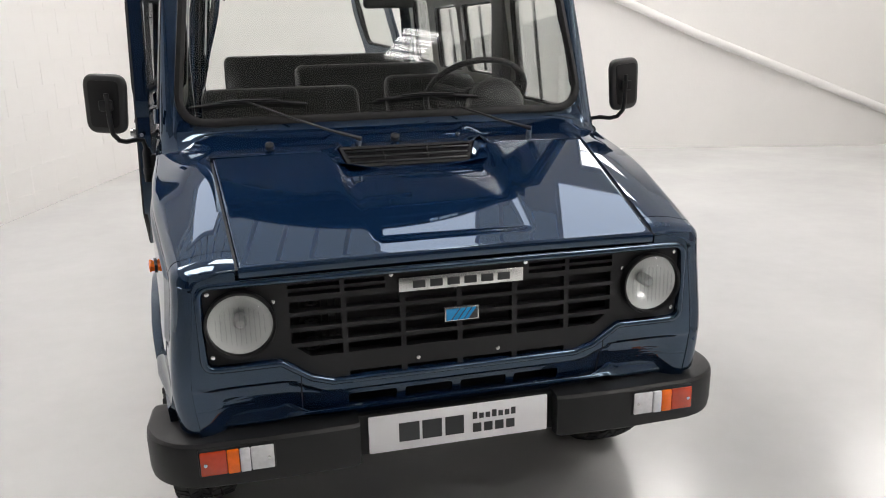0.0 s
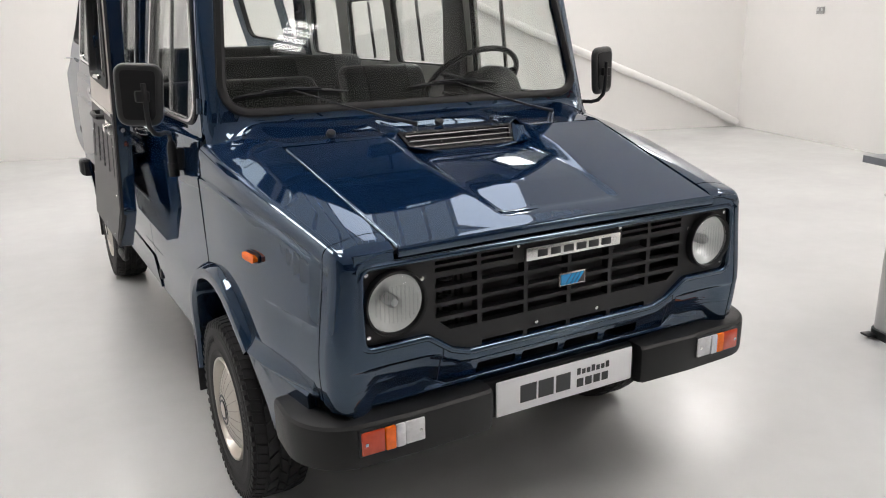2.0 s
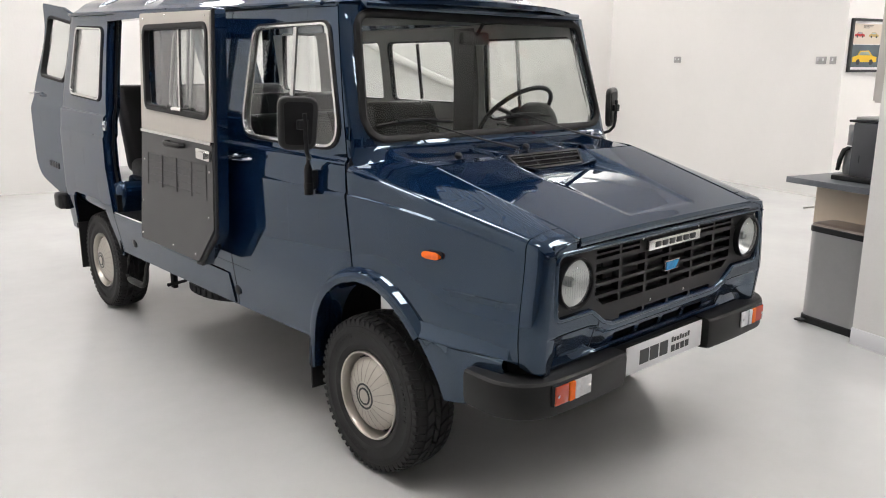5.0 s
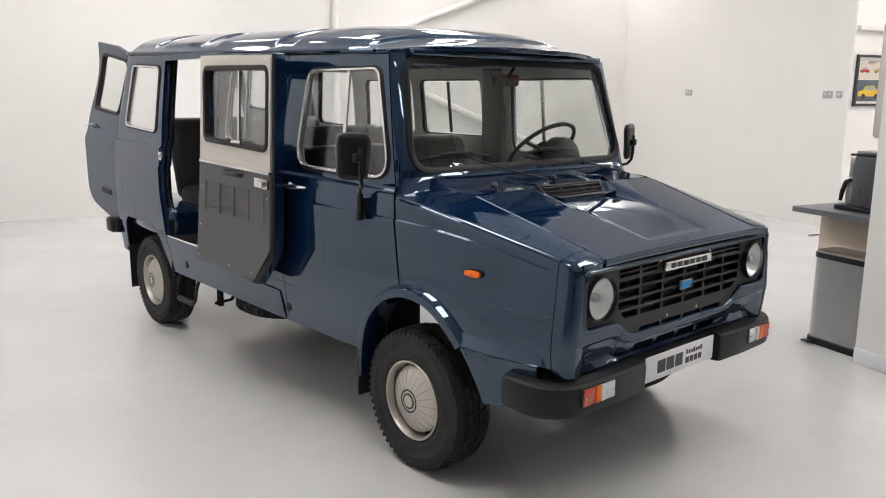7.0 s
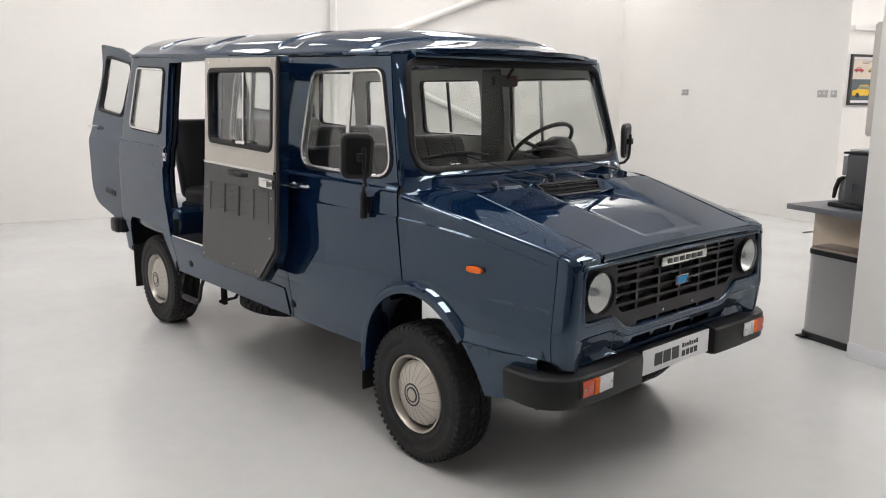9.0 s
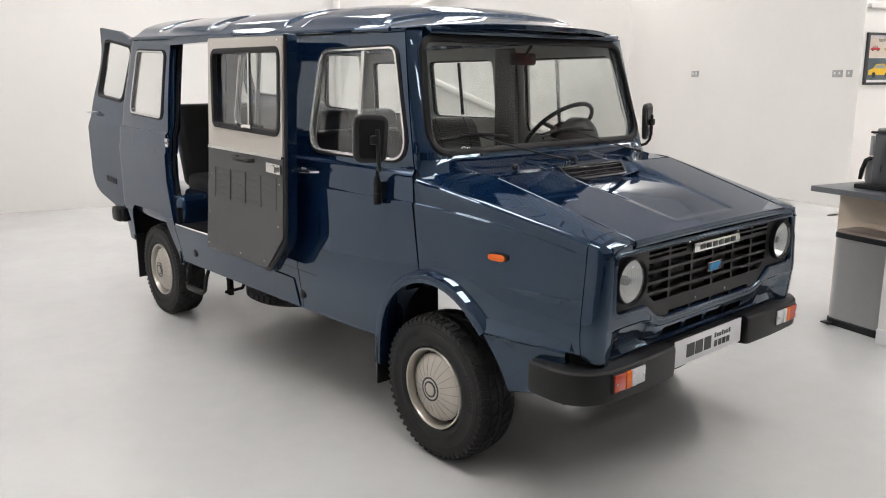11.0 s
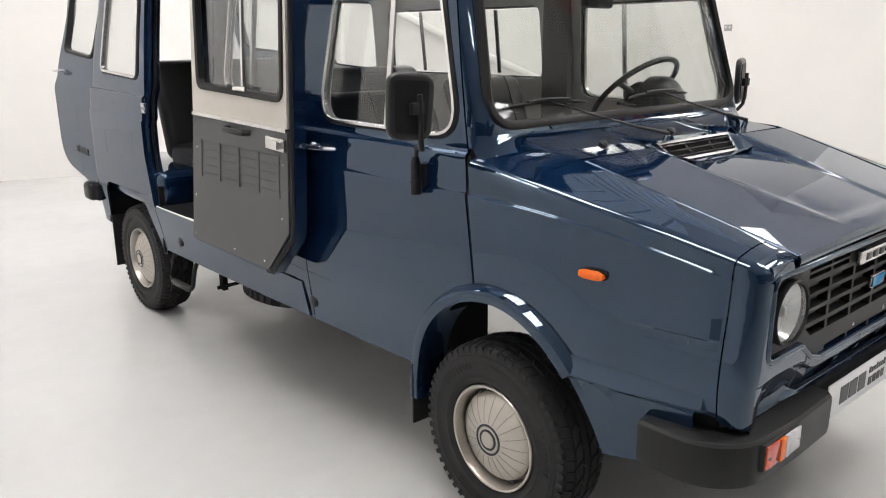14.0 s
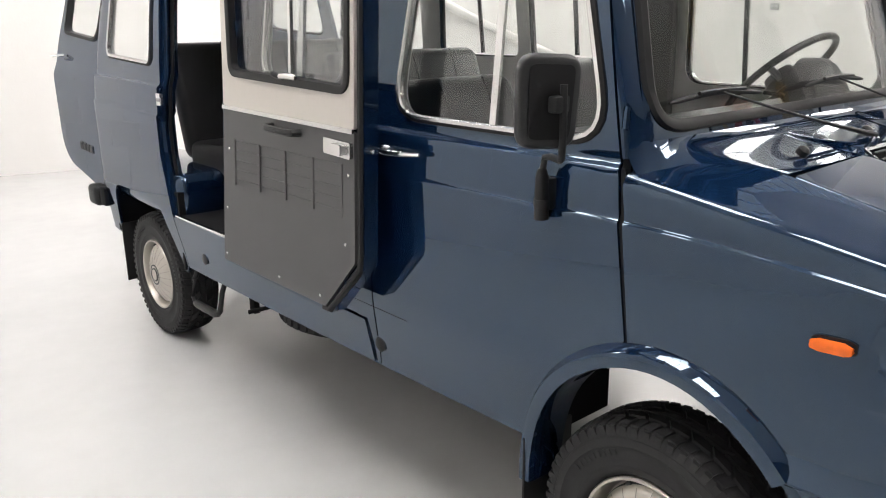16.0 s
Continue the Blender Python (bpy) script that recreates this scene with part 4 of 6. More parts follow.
def grille_panel():
    """The moulded black face: two lamp plates and five rows of openings."""
    lip = [(-0.662, 0.800), (-0.477, 0.800), (-0.402, 0.747), (-0.347, 0.719), (0.347, 0.719), (0.402, 0.747), (0.477, 0.800), (0.662, 0.800)]
    outer = rounded([(0.662, 1.010), (-0.662, 1.010)] + lip, [0.028, 0.028, 0.028, 0.02, 0.02, 0.02, 0.02, 0.02, 0.02, 0.028], 4)
    holes = []
    for sx in (-1, 1):
        holes.append([(sx * 0.572 + 0.085 * math.cos(t * math.tau / 40), 0.909 + 0.085 * math.sin(t * math.tau / 40)) for t in range(40)])
    rows = [(0.988, 1.000), (0.968, 0.981), (0.923, 0.952), (0.880, 0.912), (0.838, 0.869), (0.798, 0.826), (0.7295, 0.745)]
    for j, (z0, z1) in enumerate(rows):
        if j < 2:
            spans = ((-0.448, -0.315), (-0.303, -0.195), (0.205, 0.313), (0.325, 0.455))
        else:
            x0, x1 = (-0.448, 0.452) if j < 5 else (-0.436, 0.440)
            posts = [-0.307, -0.150, 0.007, 0.164, 0.318]
            edges = [x0] + [x for q in posts for x in (q - 0.007, q + 0.007)] + [x1]
            spans = [(edges[2 * k], edges[2 * k + 1]) for k in range(6)]
        if j == 6:
            # four slim slots with rounded ends in the lower lip
            for k in range(4):
                a = -0.300 + k * 0.157
                holes.append(rounded([(a, z0), (a + 0.143, z0), (a + 0.143, z1), (a, z1)], 0.006, 3))
            continue
        for a, c in spans:
            if j == 5 and a < -0.40:
                holes.append([(a + 0.035, z0), (c, z0), (c, z1), (a, z1)])
            elif j == 5 and c > 0.40:
                holes.append([(a, z0), (c - 0.035, z0), (c, z1), (a, z1)])
            else:
                holes.append([(a, z0), (c, z0), (c, z1), (a, z1)])
    return sheet(outer, holes, lambda x, z: Vector((x, 0.016, z)), (0, -1, 0), 0.03)


part("grille", grille_panel(), GRILLE, van, "black moulded grille with rows of slots", 30)
for sx in (-1, 1):
    lamp = tagged(new("headlamp"), "round clear headlamp with a bright reflector")
    lamp.parent = van
    m = Matrix.Translation((sx * 0.572, 0.0, 0.909)) @ Matrix.Rotation(radians(90), 4, "X")
    part("bezel", moved(lathe([(0.088, -0.02), (0.090, 0.0), (0.088, 0.008), (0.082, 0.006), (0.081, -0.02)], 48), m), RUBBER, lamp)
    part("reflector", moved(lathe([(0.081, -0.012), (0.07, -0.035), (0.045, -0.06), (0.02, -0.07), (0.0, -0.071)], 48), m), REFLECTOR, lamp, "bright bowl reflector")
    part("bulb_shield", moved(lathe([(0.016, -0.06), (0.017, -0.022), (0.010, -0.012), (0.0, -0.011)], 20), m), STEEL, lamp)
    part("lens", moved(lathe([(0.081, 0.0), (0.066, 0.012), (0.035, 0.020), (0.0, 0.0225)], 48), m), LENS, lamp, "fluted glass lens")
    ribs = bmesh.new()
    for k in range(-5, 6):
        x = k * 0.012
        tall = math.sqrt(max(0.0, 0.068 ** 2 - x * x)) * 0.75
        box(x - 0.0012, x + 0.0012, -tall, tall, 0.003, 0.006, bm=ribs)
    part("lens_fluting", moved(ribs, m), LENS, lamp, smooth=0)
    for dx, dz in ((-0.075, 0.085), (-0.075, -0.085), (0.085, 0.05)):
        part("screw", moved(lathe([(0.006, 0.0), (0.006, 0.003), (0.0, 0.005)], 12), Matrix.Translation((sx * (0.572 - dx), 0.017, 0.909 + dz)) @ Matrix.Rotation(radians(90), 4, "X")), ALLOY, lamp)
for x, z in ((-0.179, 1.003), (0.195, 1.003), (-0.112, 0.761), (0.115, 0.761)):
    part("screw", moved(lathe([(0.006, 0.0), (0.006, 0.003), (0.0, 0.005)], 12), Matrix.Translation((x, 0.016, z)) @ Matrix.Rotation(radians(90), 4, "X")), ALLOY, van)

badge = tagged(new("name_badge"), "silver badge with dark lettering shown as bars")
badge.parent = van
part("badge_plate", box(-0.163, 0.183, -0.004, 0.012, 0.957, 0.996, 0.003), ALLOY, badge)
for k in range(6):
    a = -0.125 + k * 0.047
    part("letter_bar", box(a, a + 0.034, -0.0065, -0.003, 0.966, 0.987, 0.001), INK, badge)
emblem = tagged(new("emblem"), "small blue and black emblem")
emblem.parent = van
part("emblem_plate", box(-0.038, 0.058, 0.004, 0.014, 0.858, 0.898, 0.002), ALLOY, emblem)
part("emblem_field", box(-0.034, 0.054, 0.002, 0.006, 0.862, 0.894), INK, emblem)
for lo0, lo1, hi0, hi1, top in ((-0.034, -0.022, -0.034, 0.002, 0.894), (-0.018, -0.004, 0.006, 0.020, 0.894), (0.000, 0.012, 0.024, 0.036, 0.894), (0.016, 0.026, 0.040, 0.050, 0.894)):
    b = box(0, 1, 0.0, 0.0035, 0.862, top)
    for v in b.verts:
        f = (v.co.z - 0.862) / (top - 0.862)
        v.co.x = (lo0 + (hi0 - lo0) * f) * (1 - v.co.x) + (lo1 + (hi1 - lo1) * f) * v.co.x
    part("emblem_stripe", b, BLUE, emblem)

plate = tagged(new("number_plate"), "white show plate with dark lettering shown as bars")
plate.parent = van
part("plate_board", box(-0.26, 0.26, 0.0, 0.006, 0.494, 0.605, 0.004), WHITE, plate)
big = [(-0.176 + 0.066 * k, -0.118 + 0.064 * k, 0.521, 0.577) for k in range(3)]
upper = [(0.036 + 0.019 * k, 0.049 + 0.019 * k, 0.560, 0.576 if k % 3 else 0.581) for k in range(7)]
lower = [(0.036 + 0.033 * k, 0.061 + 0.033 * k, 0.519, 0.546) for k in range(4)]
for x0, x1, z0, z1 in big + upper + lower:
    part("letter_bar", box(x0, x1, -0.0015, 0.001, z0, z1), INK, plate)


# ---- bumpers ----
def sweep(path, prof):
    """Sweeps a (out, up) outline along plan points with their outward normals."""
    b = bmesh.new()
    rows = []
    for (x, y, nx, ny), s in path:
        rows.append([b.verts.new((x + nx * o, y + ny * o, 0.56 + (u - 0.56) * s)) for o, u in prof])
    n = len(prof)
    for p, q in zip(rows, rows[1:]):
        for k in range(n):
            b.faces.new((p[k], p[(k + 1) % n], q[(k + 1) % n], q[k]))
    b.faces.new(rows[0])
    b.faces.new(rows[-1][::-1])
    bmesh.ops.recalc_face_normals(b, faces=b.faces)
    return b


def bumper_end():
    path = [((-0.285, 0.02, 0, -1), 0.97), ((-0.30, 0.012, 0, -1), 1.0), ((-0.5, 0.006, 0, -1), 1.0), ((-0.68, 0.012, 0, -1), 1.0)]
    for k in range(1, 9):
        a = radians(90 * k / 8)
        path.append(((-0.68 - 0.13 * math.sin(a), 0.012 + 0.13 * (1 - math.cos(a)), -math.sin(a), -math.cos(a)), 1.0))
    path += [((-0.808, 0.19, -1, 0), 1.0), ((-0.806, 0.245, -1, 0), 0.99), ((-0.803, 0.258, -1, 0), 0.93), ((-0.795, 0.263, -1, 0), 0.85)]
    prof = [(0.026, 0.474), (0.034, 0.480), (0.037, 0.50), (0.038, 0.58), (0.036, 0.594), (0.029, 0.602), (0.020, 0.6045), (-0.055, 0.606), (-0.055, 0.590), (-0.01, 0.585), (0.0, 0.54), (-0.005, 0.472), (0.010, 0.472)]
    return sweep(path, prof)


def body_ledge():
    """The turned-out lower edge of the body, from arch to arch round the nose."""
    left = [(-half(y, 0.66), y, -1.0, 0.0, 0.0) for y in (0.53, 0.45, 0.35, 0.25, 0.17, 0.115)]
    for k in range(1, 8):
        a = radians(90 * k / 8)
        left.append((-0.66 - 0.09 * math.cos(a), 0.11 - 0.052 * math.sin(a), -math.cos(a), -math.sin(a), -0.040 * smooth(0, 1, k / 8)))
    left += [(x, 0.050 - 0.016 * smooth(0.5, 0.40, -x), 0.0, -1.0, -0.040 + 0.016 * smooth(0.5, 0.42, -x)) for x in (-0.66, -0.5, -0.45, -0.41, -0.37, -0.3, -0.1)]
    path = left + [(-x, y, -nx, ny, dz) for x, y, nx, ny, dz in reversed(left)]
    prof = [(-0.004, 0.742), (0.0012, 0.730), (0.0028, 0.716), (0.0058, 0.702), (0.0102, 0.689), (0.0160, 0.677), (0.0225, 0.667), (0.0268, 0.6605), (0.0280, 0.657), (0.0272, 0.653), (0.0240, 0.6505), (-0.016, 0.646)]
    b = bmesh.new()
    rows = []
    for x, y, nx, ny, dz in path:
        # the edge all but dies away under the middle of the nose
        h = 1 - 0.8 * smooth(0.50, 0.42, abs(x)) - 0.15 * smooth(0.70, 0.62, abs(x)) * smooth(0.3, 0.1, y)
        w = 1 - 0.65 * smooth(0.36, 0.12, y)
        rows.append([b.verts.new((x + nx * o * w, y + ny * o * w, 0.6505 + (u - 0.6505) * h + dz)) for o, u in prof])
    for p, q in zip(rows, rows[1:]):
        for k in range(len(prof)):
            b.faces.new((p[k], p[(k + 1) % len(prof)], q[(k + 1) % len(prof)], q[k]))
    b.faces.new(rows[0])
    b.faces.new(rows[-1][::-1])
    bmesh.ops.recalc_face_normals(b, faces=b.faces)
    return b


part("body_ledge", body_ledge(), PAINT, van, smooth=33)
both("bumper_end", bumper_end, BLACK, "black moulded wrap-round bumper end", smooth=28)
part("bumper_beam", box(-0.60, 0.60, 0.03, 0.11, 0.475, 0.60, 0.012), GRILLE, van, "dark steel bumper beam")
for sx in (-1, 1):
    ind = tagged(new("bumper_lamp"), "orange and clear bumper indicator lamp")
    ind.parent = van
    x0, x1 = (-0.703, -0.515) if sx < 0 else (0.515, 0.703)
    part("housing", box(x0 - 0.004, x1 + 0.004, -0.034, 0.0, 0.516, 0.592, 0.004), BLACK, ind)
    w = (x1 - x0)
    cuts = [x0, x0 + 0.36 * w, x0 + 0.53 * w, x0 + 0.68 * w, x1] if sx < 0 else [x0, x0 + 0.32 * w, x0 + 0.47 * w, x0 + 0.64 * w, x1]
    mats = [REDLENS, ORANGE, CLEARLENS, CLEARLENS] if sx < 0 else [CLEARLENS, CLEARLENS, ORANGE, REDLENS]
    for k in range(4):
        deep = 0.040 if k in (0, 3) else 0.043
        part("lens", box(cuts[k] + 0.0005, cuts[k + 1] - 0.0005, -deep, -0.032, 0.521, 0.588, 0.004), mats[k], ind, "coloured lamp lens")
    for x in (x0 + 0.014, x1 - 0.014):
        part("screw", moved(lathe([(0.005, 0.0), (0.005, 0.002), (0.0, 0.003)], 10), Matrix.Translation((x, -0.0397, 0.553)) @ Matrix.Rotation(radians(90), 4, "X")), ALLOY, ind)
both("rear_bumper_end", lambda: box(-0.915, -0.83, 4.415, 4.55, 0.59, 0.708, 0.028, 4), BLACK, "black rear bumper end")
both("rear_bumper_bracket", lambda: box(-0.895, -0.84, 4.325, 4.40, 0.605, 0.705, 0.006), DARK)
part("rear_bumper", box(-0.83, 0.83, 4.46, 4.55, 0.60, 0.702, 0.02), BLACK, van)

# side repeaters
for sx in (-1, 1):
    rep = tagged(new("side_repeater"), "small orange side indicator")
    rep.parent = van
    b = sheet(rounded([(0.410, 0.955), (0.425, 0.950), (0.470, 0.950), (0.486, 0.955), (0.486, 0.972), (0.470, 0.977), (0.425, 0.977), (0.410, 0.972)], 0.003, 2), (), lambda y, z: side(y, z) + Vector((-0.020 + 0.010 * abs((z - 0.962) / 0.016) ** 2 * 0.6, 0, 0)), (-1, 0, 0), 0.02, levels(0.405, 0.488, 0.03), (0.954, 0.962, 0.970))
    part("lens", b if sx < 0 else flipped(b), ORANGE, rep)
    b = sheet(rounded([(0.407, 0.953), (0.424, 0.947), (0.471, 0.947), (0.489, 0.953), (0.489, 0.974), (0.471, 0.980), (0.424, 0.980), (0.407, 0.974)], 0.003, 2), (), lambda y, z: side(y, z) + Vector((-0.005, 0, 0)), (-1, 0, 0), 0.006)
    part("base", b if sx < 0 else flipped(b), RUBBER, rep)


# ---- mirrors ----
def mirror(sx):
    m = tagged(new("door_mirror"), "black rounded-square mirror on a bent arm")
    m.parent = van

    def turn(b):
        return flipped(b) if sx > 0 else b
    face = rounded([(-0.072, -0.103), (0.072, -0.103), (0.079, 0.101), (-0.079, 0.101)], 0.044, 7)
    pos = Matrix.Translation((-0.982, 1.035, 1.398)) @ Matrix.Rotation(radians(-20), 4, "Z") @ Matrix.Rotation(radians(3), 4, "Y")
    b = bmesh.new()
    rows = []
    for d, y in ((0.022, -0.010), (0.009, -0.010), (0.003, -0.006), (0.0, 0.0), (0.0, 0.010), (0.003, 0.014), (0.008, 0.014), (0.008, 0.008)):
        rows.append([b.verts.new((p[0], y, p[1])) for p in inset(face, d)])
    for p, q in zip(rows, rows[1:]):
        for k in range(len(p)):
            b.faces.new((p[k - 1], p[k], q[k], q[k - 1]))
    b.faces.new(rows[0])
    bmesh.ops.recalc_face_normals(b, faces=b.faces)
    part("mirror_shell", turn(moved(b, pos)), SHELL, m)
    part("back_plate", turn(moved(sheet(inset(face, 0.022), (), lambda x, z: Vector((x, -0.013, z)), (0, -1, 0), 0.004), pos)), RUBBER, m)
    part("mirror_glass", turn(moved(sheet(inset(face, 0.009), (), lambda x, z: Vector((x, 0.0105, z)), (0, 1, 0), 0.002), pos)), MIRROR, m, "mirror glass")
    part("clamp", turn(box(-1.0, -0.955, 0.995, 1.022, 1.375, 1.412, 0.006)), BLACK, m)
    part("stem", turn(tube([(-0.972, 1.0, 1.435), (-0.970, 1.0, 1.33), (-0.966, 1.005, 1.295), (-0.95, 1.02, 1.270), (-0.93, 1.04, 1.262), (-0.905, 1.09, 1.262), (-0.885, 1.125, 1.255), (-0.878, 1.139, 1.22), (-0.878, 1.139, 1.18)], 0.0085, 10)), BLACK, m)
    part("boot", turn(tube([(-0.878, 1.139, 1.225), (-0.878, 1.139, 1.205), (-0.878, 1.139, 1.10)], [0.011, 0.017, 0.019], 12)), RUBBER, m)
    part("boot_collar", turn(tube([(-0.878, 1.139, 1.150), (-0.878, 1.139, 1.128)], [0.0205, 0.0205], 12)), BLACK, m)
    part("bracket", turn(box(-0.87, -0.838, 1.125, 1.16, 1.12, 1.20, 0.005)), BLACK, m)
    return m


mirror(-1)
mirror(1)


# ---- wipers, intake, washers ----
def wiper(px, py, blade_x0, blade_x1):
    w = tagged(new("wiper"), "black windscreen wiper parked low")
    w.parent = van
    base = Vector((px, py, 1.268))
    mid = screen((blade_x0 + blade_x1) / 2, 1.385, 0.035)
    part("pivot", tube([base - Vector((0, -0.008, 0.025)), base + Vector((0, -0.003, 0.008))], [0.012, 0.010], 12), CHROME, w)
    part("arm", tube([base + Vector((0.01, 0, 0.01)), base + (mid - base) * 0.25 + Vector((0, 0, 0.004)), base + (mid - base) * 0.6, mid], [0.0075, 0.005, 0.0038, 0.003], 8), GRILLE, w)
    pts = [screen(blade_x0 + (blade_x1 - blade_x0) * i / 12, 1.375 + 0.012 * math.sin(i / 12 * math.pi), 0.022) for i in range(13)]
    part("blade", tube(pts, [0.003] + [0.0065] * 11 + [0.003], 8), RUBBER, w)
    part("bridge", tube([p + Vector((0, -0.012, 0.008)) for p in pts[3:10]], 0.005, 6), GRILLE, w)
    return w


wiper(-0.157, 0.668, -0.70, -0.30)
wiper(0.458, 0.715, -0.06, 0.33)
intake = tagged(new("air_intake"), "black slatted air intake in front of the windscreen")
intake.parent = van


def intake_place(x, f, lift=0.0):
    return Vector((x, 0.603 + 0.064 * f - 0.66 * lift, 1.192 + 0.058 * f + 0.75 * lift))


frame_line = [(-0.200, 0.0), (0.204, 0.0), (0.236, 1.0), (-0.226, 1.0)]
part("frame", sheet(frame_line, [[(-0.190, 0.12), (0.194, 0.12), (0.222, 0.88), (-0.212, 0.88)]], lambda x, f: intake_place(x, f, 0.005), (0, -1, 1), 0.018), GLOSS, intake)


def cheeks():
    """The painted collar that runs from the bonnet up to the intake's frame."""
    top = [(-0.233, 1.04), (-0.218, 0.5), (-0.206, -0.02), (-0.1, -0.03), (0.005, -0.03), (0.11, -0.03), (0.210, -0.02), (0.225, 0.5), (0.243, 1.04)]
    b = bmesh.new()
    rows = []
    for x, f in top:
        p = intake_place(x, f, 0.002)
        side_way = (-1 if x < -0.19 else 1 if x > 0.19 else 0)
        out = Vector((p.x + 0.05 * side_way, p.y - (0.0 if side_way and f > 0 else 0.03), 0))
        out.z = hood_z(out.x, min(out.y, 0.655)) + 0.001
        mid = p.lerp(out, 0.5) + Vector((0, 0, 0.003))
        rows.append([b.verts.new(q) for q in (p, mid, out)])
    for p, q in zip(rows, rows[1:]):
        for k in range(2):
            b.faces.new((p[k], p[k + 1], q[k + 1], q[k]))
    b.normal_update()
    if sum(f.normal.z for f in b.faces) < 0:
        bmesh.ops.reverse_faces(b, faces=b.faces)
        b.normal_update()
    return thicken(b, 0.004)


part("collar", cheeks(), PAINT, intake, "navy painted collar")
# near-black sheet under the slats, so the openings look shaded
part("backing", sheet([(-0.192, 0.05), (0.196, 0.05), (0.224, 0.95), (-0.214, 0.95)], (), lambda x, f: intake_place(x, f, -0.012), (0, -1, 1), 0.002), DARK, intake)
for k in range(3):
    f = 0.20 + 0.27 * k
    part("slat", tube([intake_place(x * (0.192 + 0.024 * f) + 0.004, f, 0.006) for x in (-1, -0.5, 0, 0.5, 1)], 0.0042, 8), GLOSS, intake)
for x in (-0.075, 0.066):
    part("slat", tube([intake_place(x * (1 + 0.1 * f), f, 0.005) for f in (0.1, 0.5, 0.88)], 0.0032, 8), GLOSS, intake)
for x, y, z in ((-0.446, 0.713, 1.266), (0.20, 0.735, 1.270), (-0.02, 0.74, 1.272)):
    part("washer_jet", moved(lathe([(0.016, -0.01), (0.015, 0.004), (0.008, 0.010), (0.0, 0.011)], 16), Matrix.Translation((x, y, z)) @ Matrix.Rotation(0.6, 4, "X") @ Matrix.Diagonal((1, 1, 1, 1) if x < 0 else (0.5, 0.5, 0.6, 1))), BLACK, van, "black washer jet")

# ---- ceiling lights ----
def ceiling_light(u, v):
    lamp = thing("ceiling_light", "recessed fluorescent ceiling light with white louvres", "ceiling light", group="ceiling lights")
    p = rm(u, v, HIGH)
    lamp.matrix_world = Matrix.Translation(p) @ Matrix.Rotation(math.atan2(UX.y, UX.x), 4, "Z")
    s, l = 0.56, 0.74
    b = bmesh.new()
    for x0, x1, y0, y1 in ((-s, s, -l, -l + 0.02), (-s, s, l - 0.02, l), (-s, -s + 0.02, -l + 0.02, l - 0.02), (s - 0.02, s, -l + 0.02, l - 0.02)):
        box(x0, x1, y0, y1, -0.06, -0.001, bm=b)
    frame_ob = mesh_object("frame", b, WHITE, 0)
    frame_ob.parent = lamp
    for k in range(4):
        y = -0.54 + 0.36 * k
        o = mesh_object("tube_panel", box(-s + 0.022, s - 0.022, y - 0.166, y + 0.166, -0.03, -0.02), TUBES, 0)
        o.parent = lamp
    for k in range(3):
        y = -0.36 + 0.36 * k
        o = mesh_object("louvre", box(-s + 0.022, s - 0.022, y - 0.014, y + 0.014, -0.055, -0.004), WHITE, 0)
        o.parent = lamp
    return lamp


# few spots are known lights; most are unseen, added to brighten floor and walls
SPOTS = [(2.15, 3.6, 0.62), (4.12, 3.3, 0.75), (6.3, 3.2, 0.75), (7.0, 13.1, 0.5), (13.4, 3.4, 1.0)]
SPOTS += [(0.9, 6.7, 0.9), (3.0, 7.4, 1.0), (1.5, 1.6, 0.6), (2.9, 1.1, 0.7), (6.9, 1.4, 0.85)]
SPOTS += [(7.6, 10.2, 0.9), (6.5, 9.4, 1.1), (8.9, 10.6, 0.8), (2.5, 9.4, 0.85)]
SPOTS += [(9.9, 7.4, 1.0), (9.9, 5.35, 0.42), (10.2, 0.7, 0.8), (12.4, 6.6, 1.0), (12.4, 9.2, 1.0)]
first = ceiling_light(12.7, 14.6)
for u, v, k in SPOTS:
    copy_thing(first, Matrix.Translation(rm(u, v, HIGH)) @ Matrix.Rotation(math.atan2(UX.y, UX.x), 4, "Z") @ Matrix.Diagonal((k, k, 1, 1)))



def skylight(u, v):
    """A flush translucent roof light."""
    w = thing("skylight", "flush translucent roof light in a white frame", "skylight", group="roof lights")
    w.matrix_world = Matrix.Translation(rm(u, v, HIGH)) @ Matrix.Rotation(math.atan2(UX.y, UX.x), 4, "Z")
    b = bmesh.new()
    for x0, x1, y0, y1 in ((-0.49, 0.49, -0.54, -0.50), (-0.49, 0.49, 0.50, 0.54), (-0.49, -0.45, -0.50, 0.50), (0.45, 0.49, -0.50, 0.50)):
        box(x0, x1, y0, y1, -0.04, -0.016, bm=b)
    mesh_object("frame", b, WHITE, 0).parent = w
    mesh_object("pane", box(-0.449, 0.449, -0.499, 0.499, -0.026, -0.020), DAYLIGHT, 0).parent = w


def rooflight():
    """A ribbed translucent sheet let into the ceiling, dimly lit from above."""
    b = room_box("", 0.7, 7.4, 4.6, 7.0, HIGH - 0.006, HIGH - 0.002, None, bm=bmesh.new())
    setting(mesh_object("ceiling_rooflight", b, SKYSHEET, 0), "ribbed translucent rooflight sheet", "rooflight")
    b = bmesh.new()
    for k in range(23):
        room_box("", 0.75 + 0.3 * k, 0.79 + 0.3 * k, 4.6, 7.0, HIGH - 0.014, HIGH - 0.0065, None, bm=b)
    setting(mesh_object("trim_rooflight", b, WHITE, 0), "white ribs across a rooflight", "trim")


rooflight()
for u, v in ((1.4, 4.9), (4.25, 5.25), (6.05, 4.62)):
    skylight(u, v)

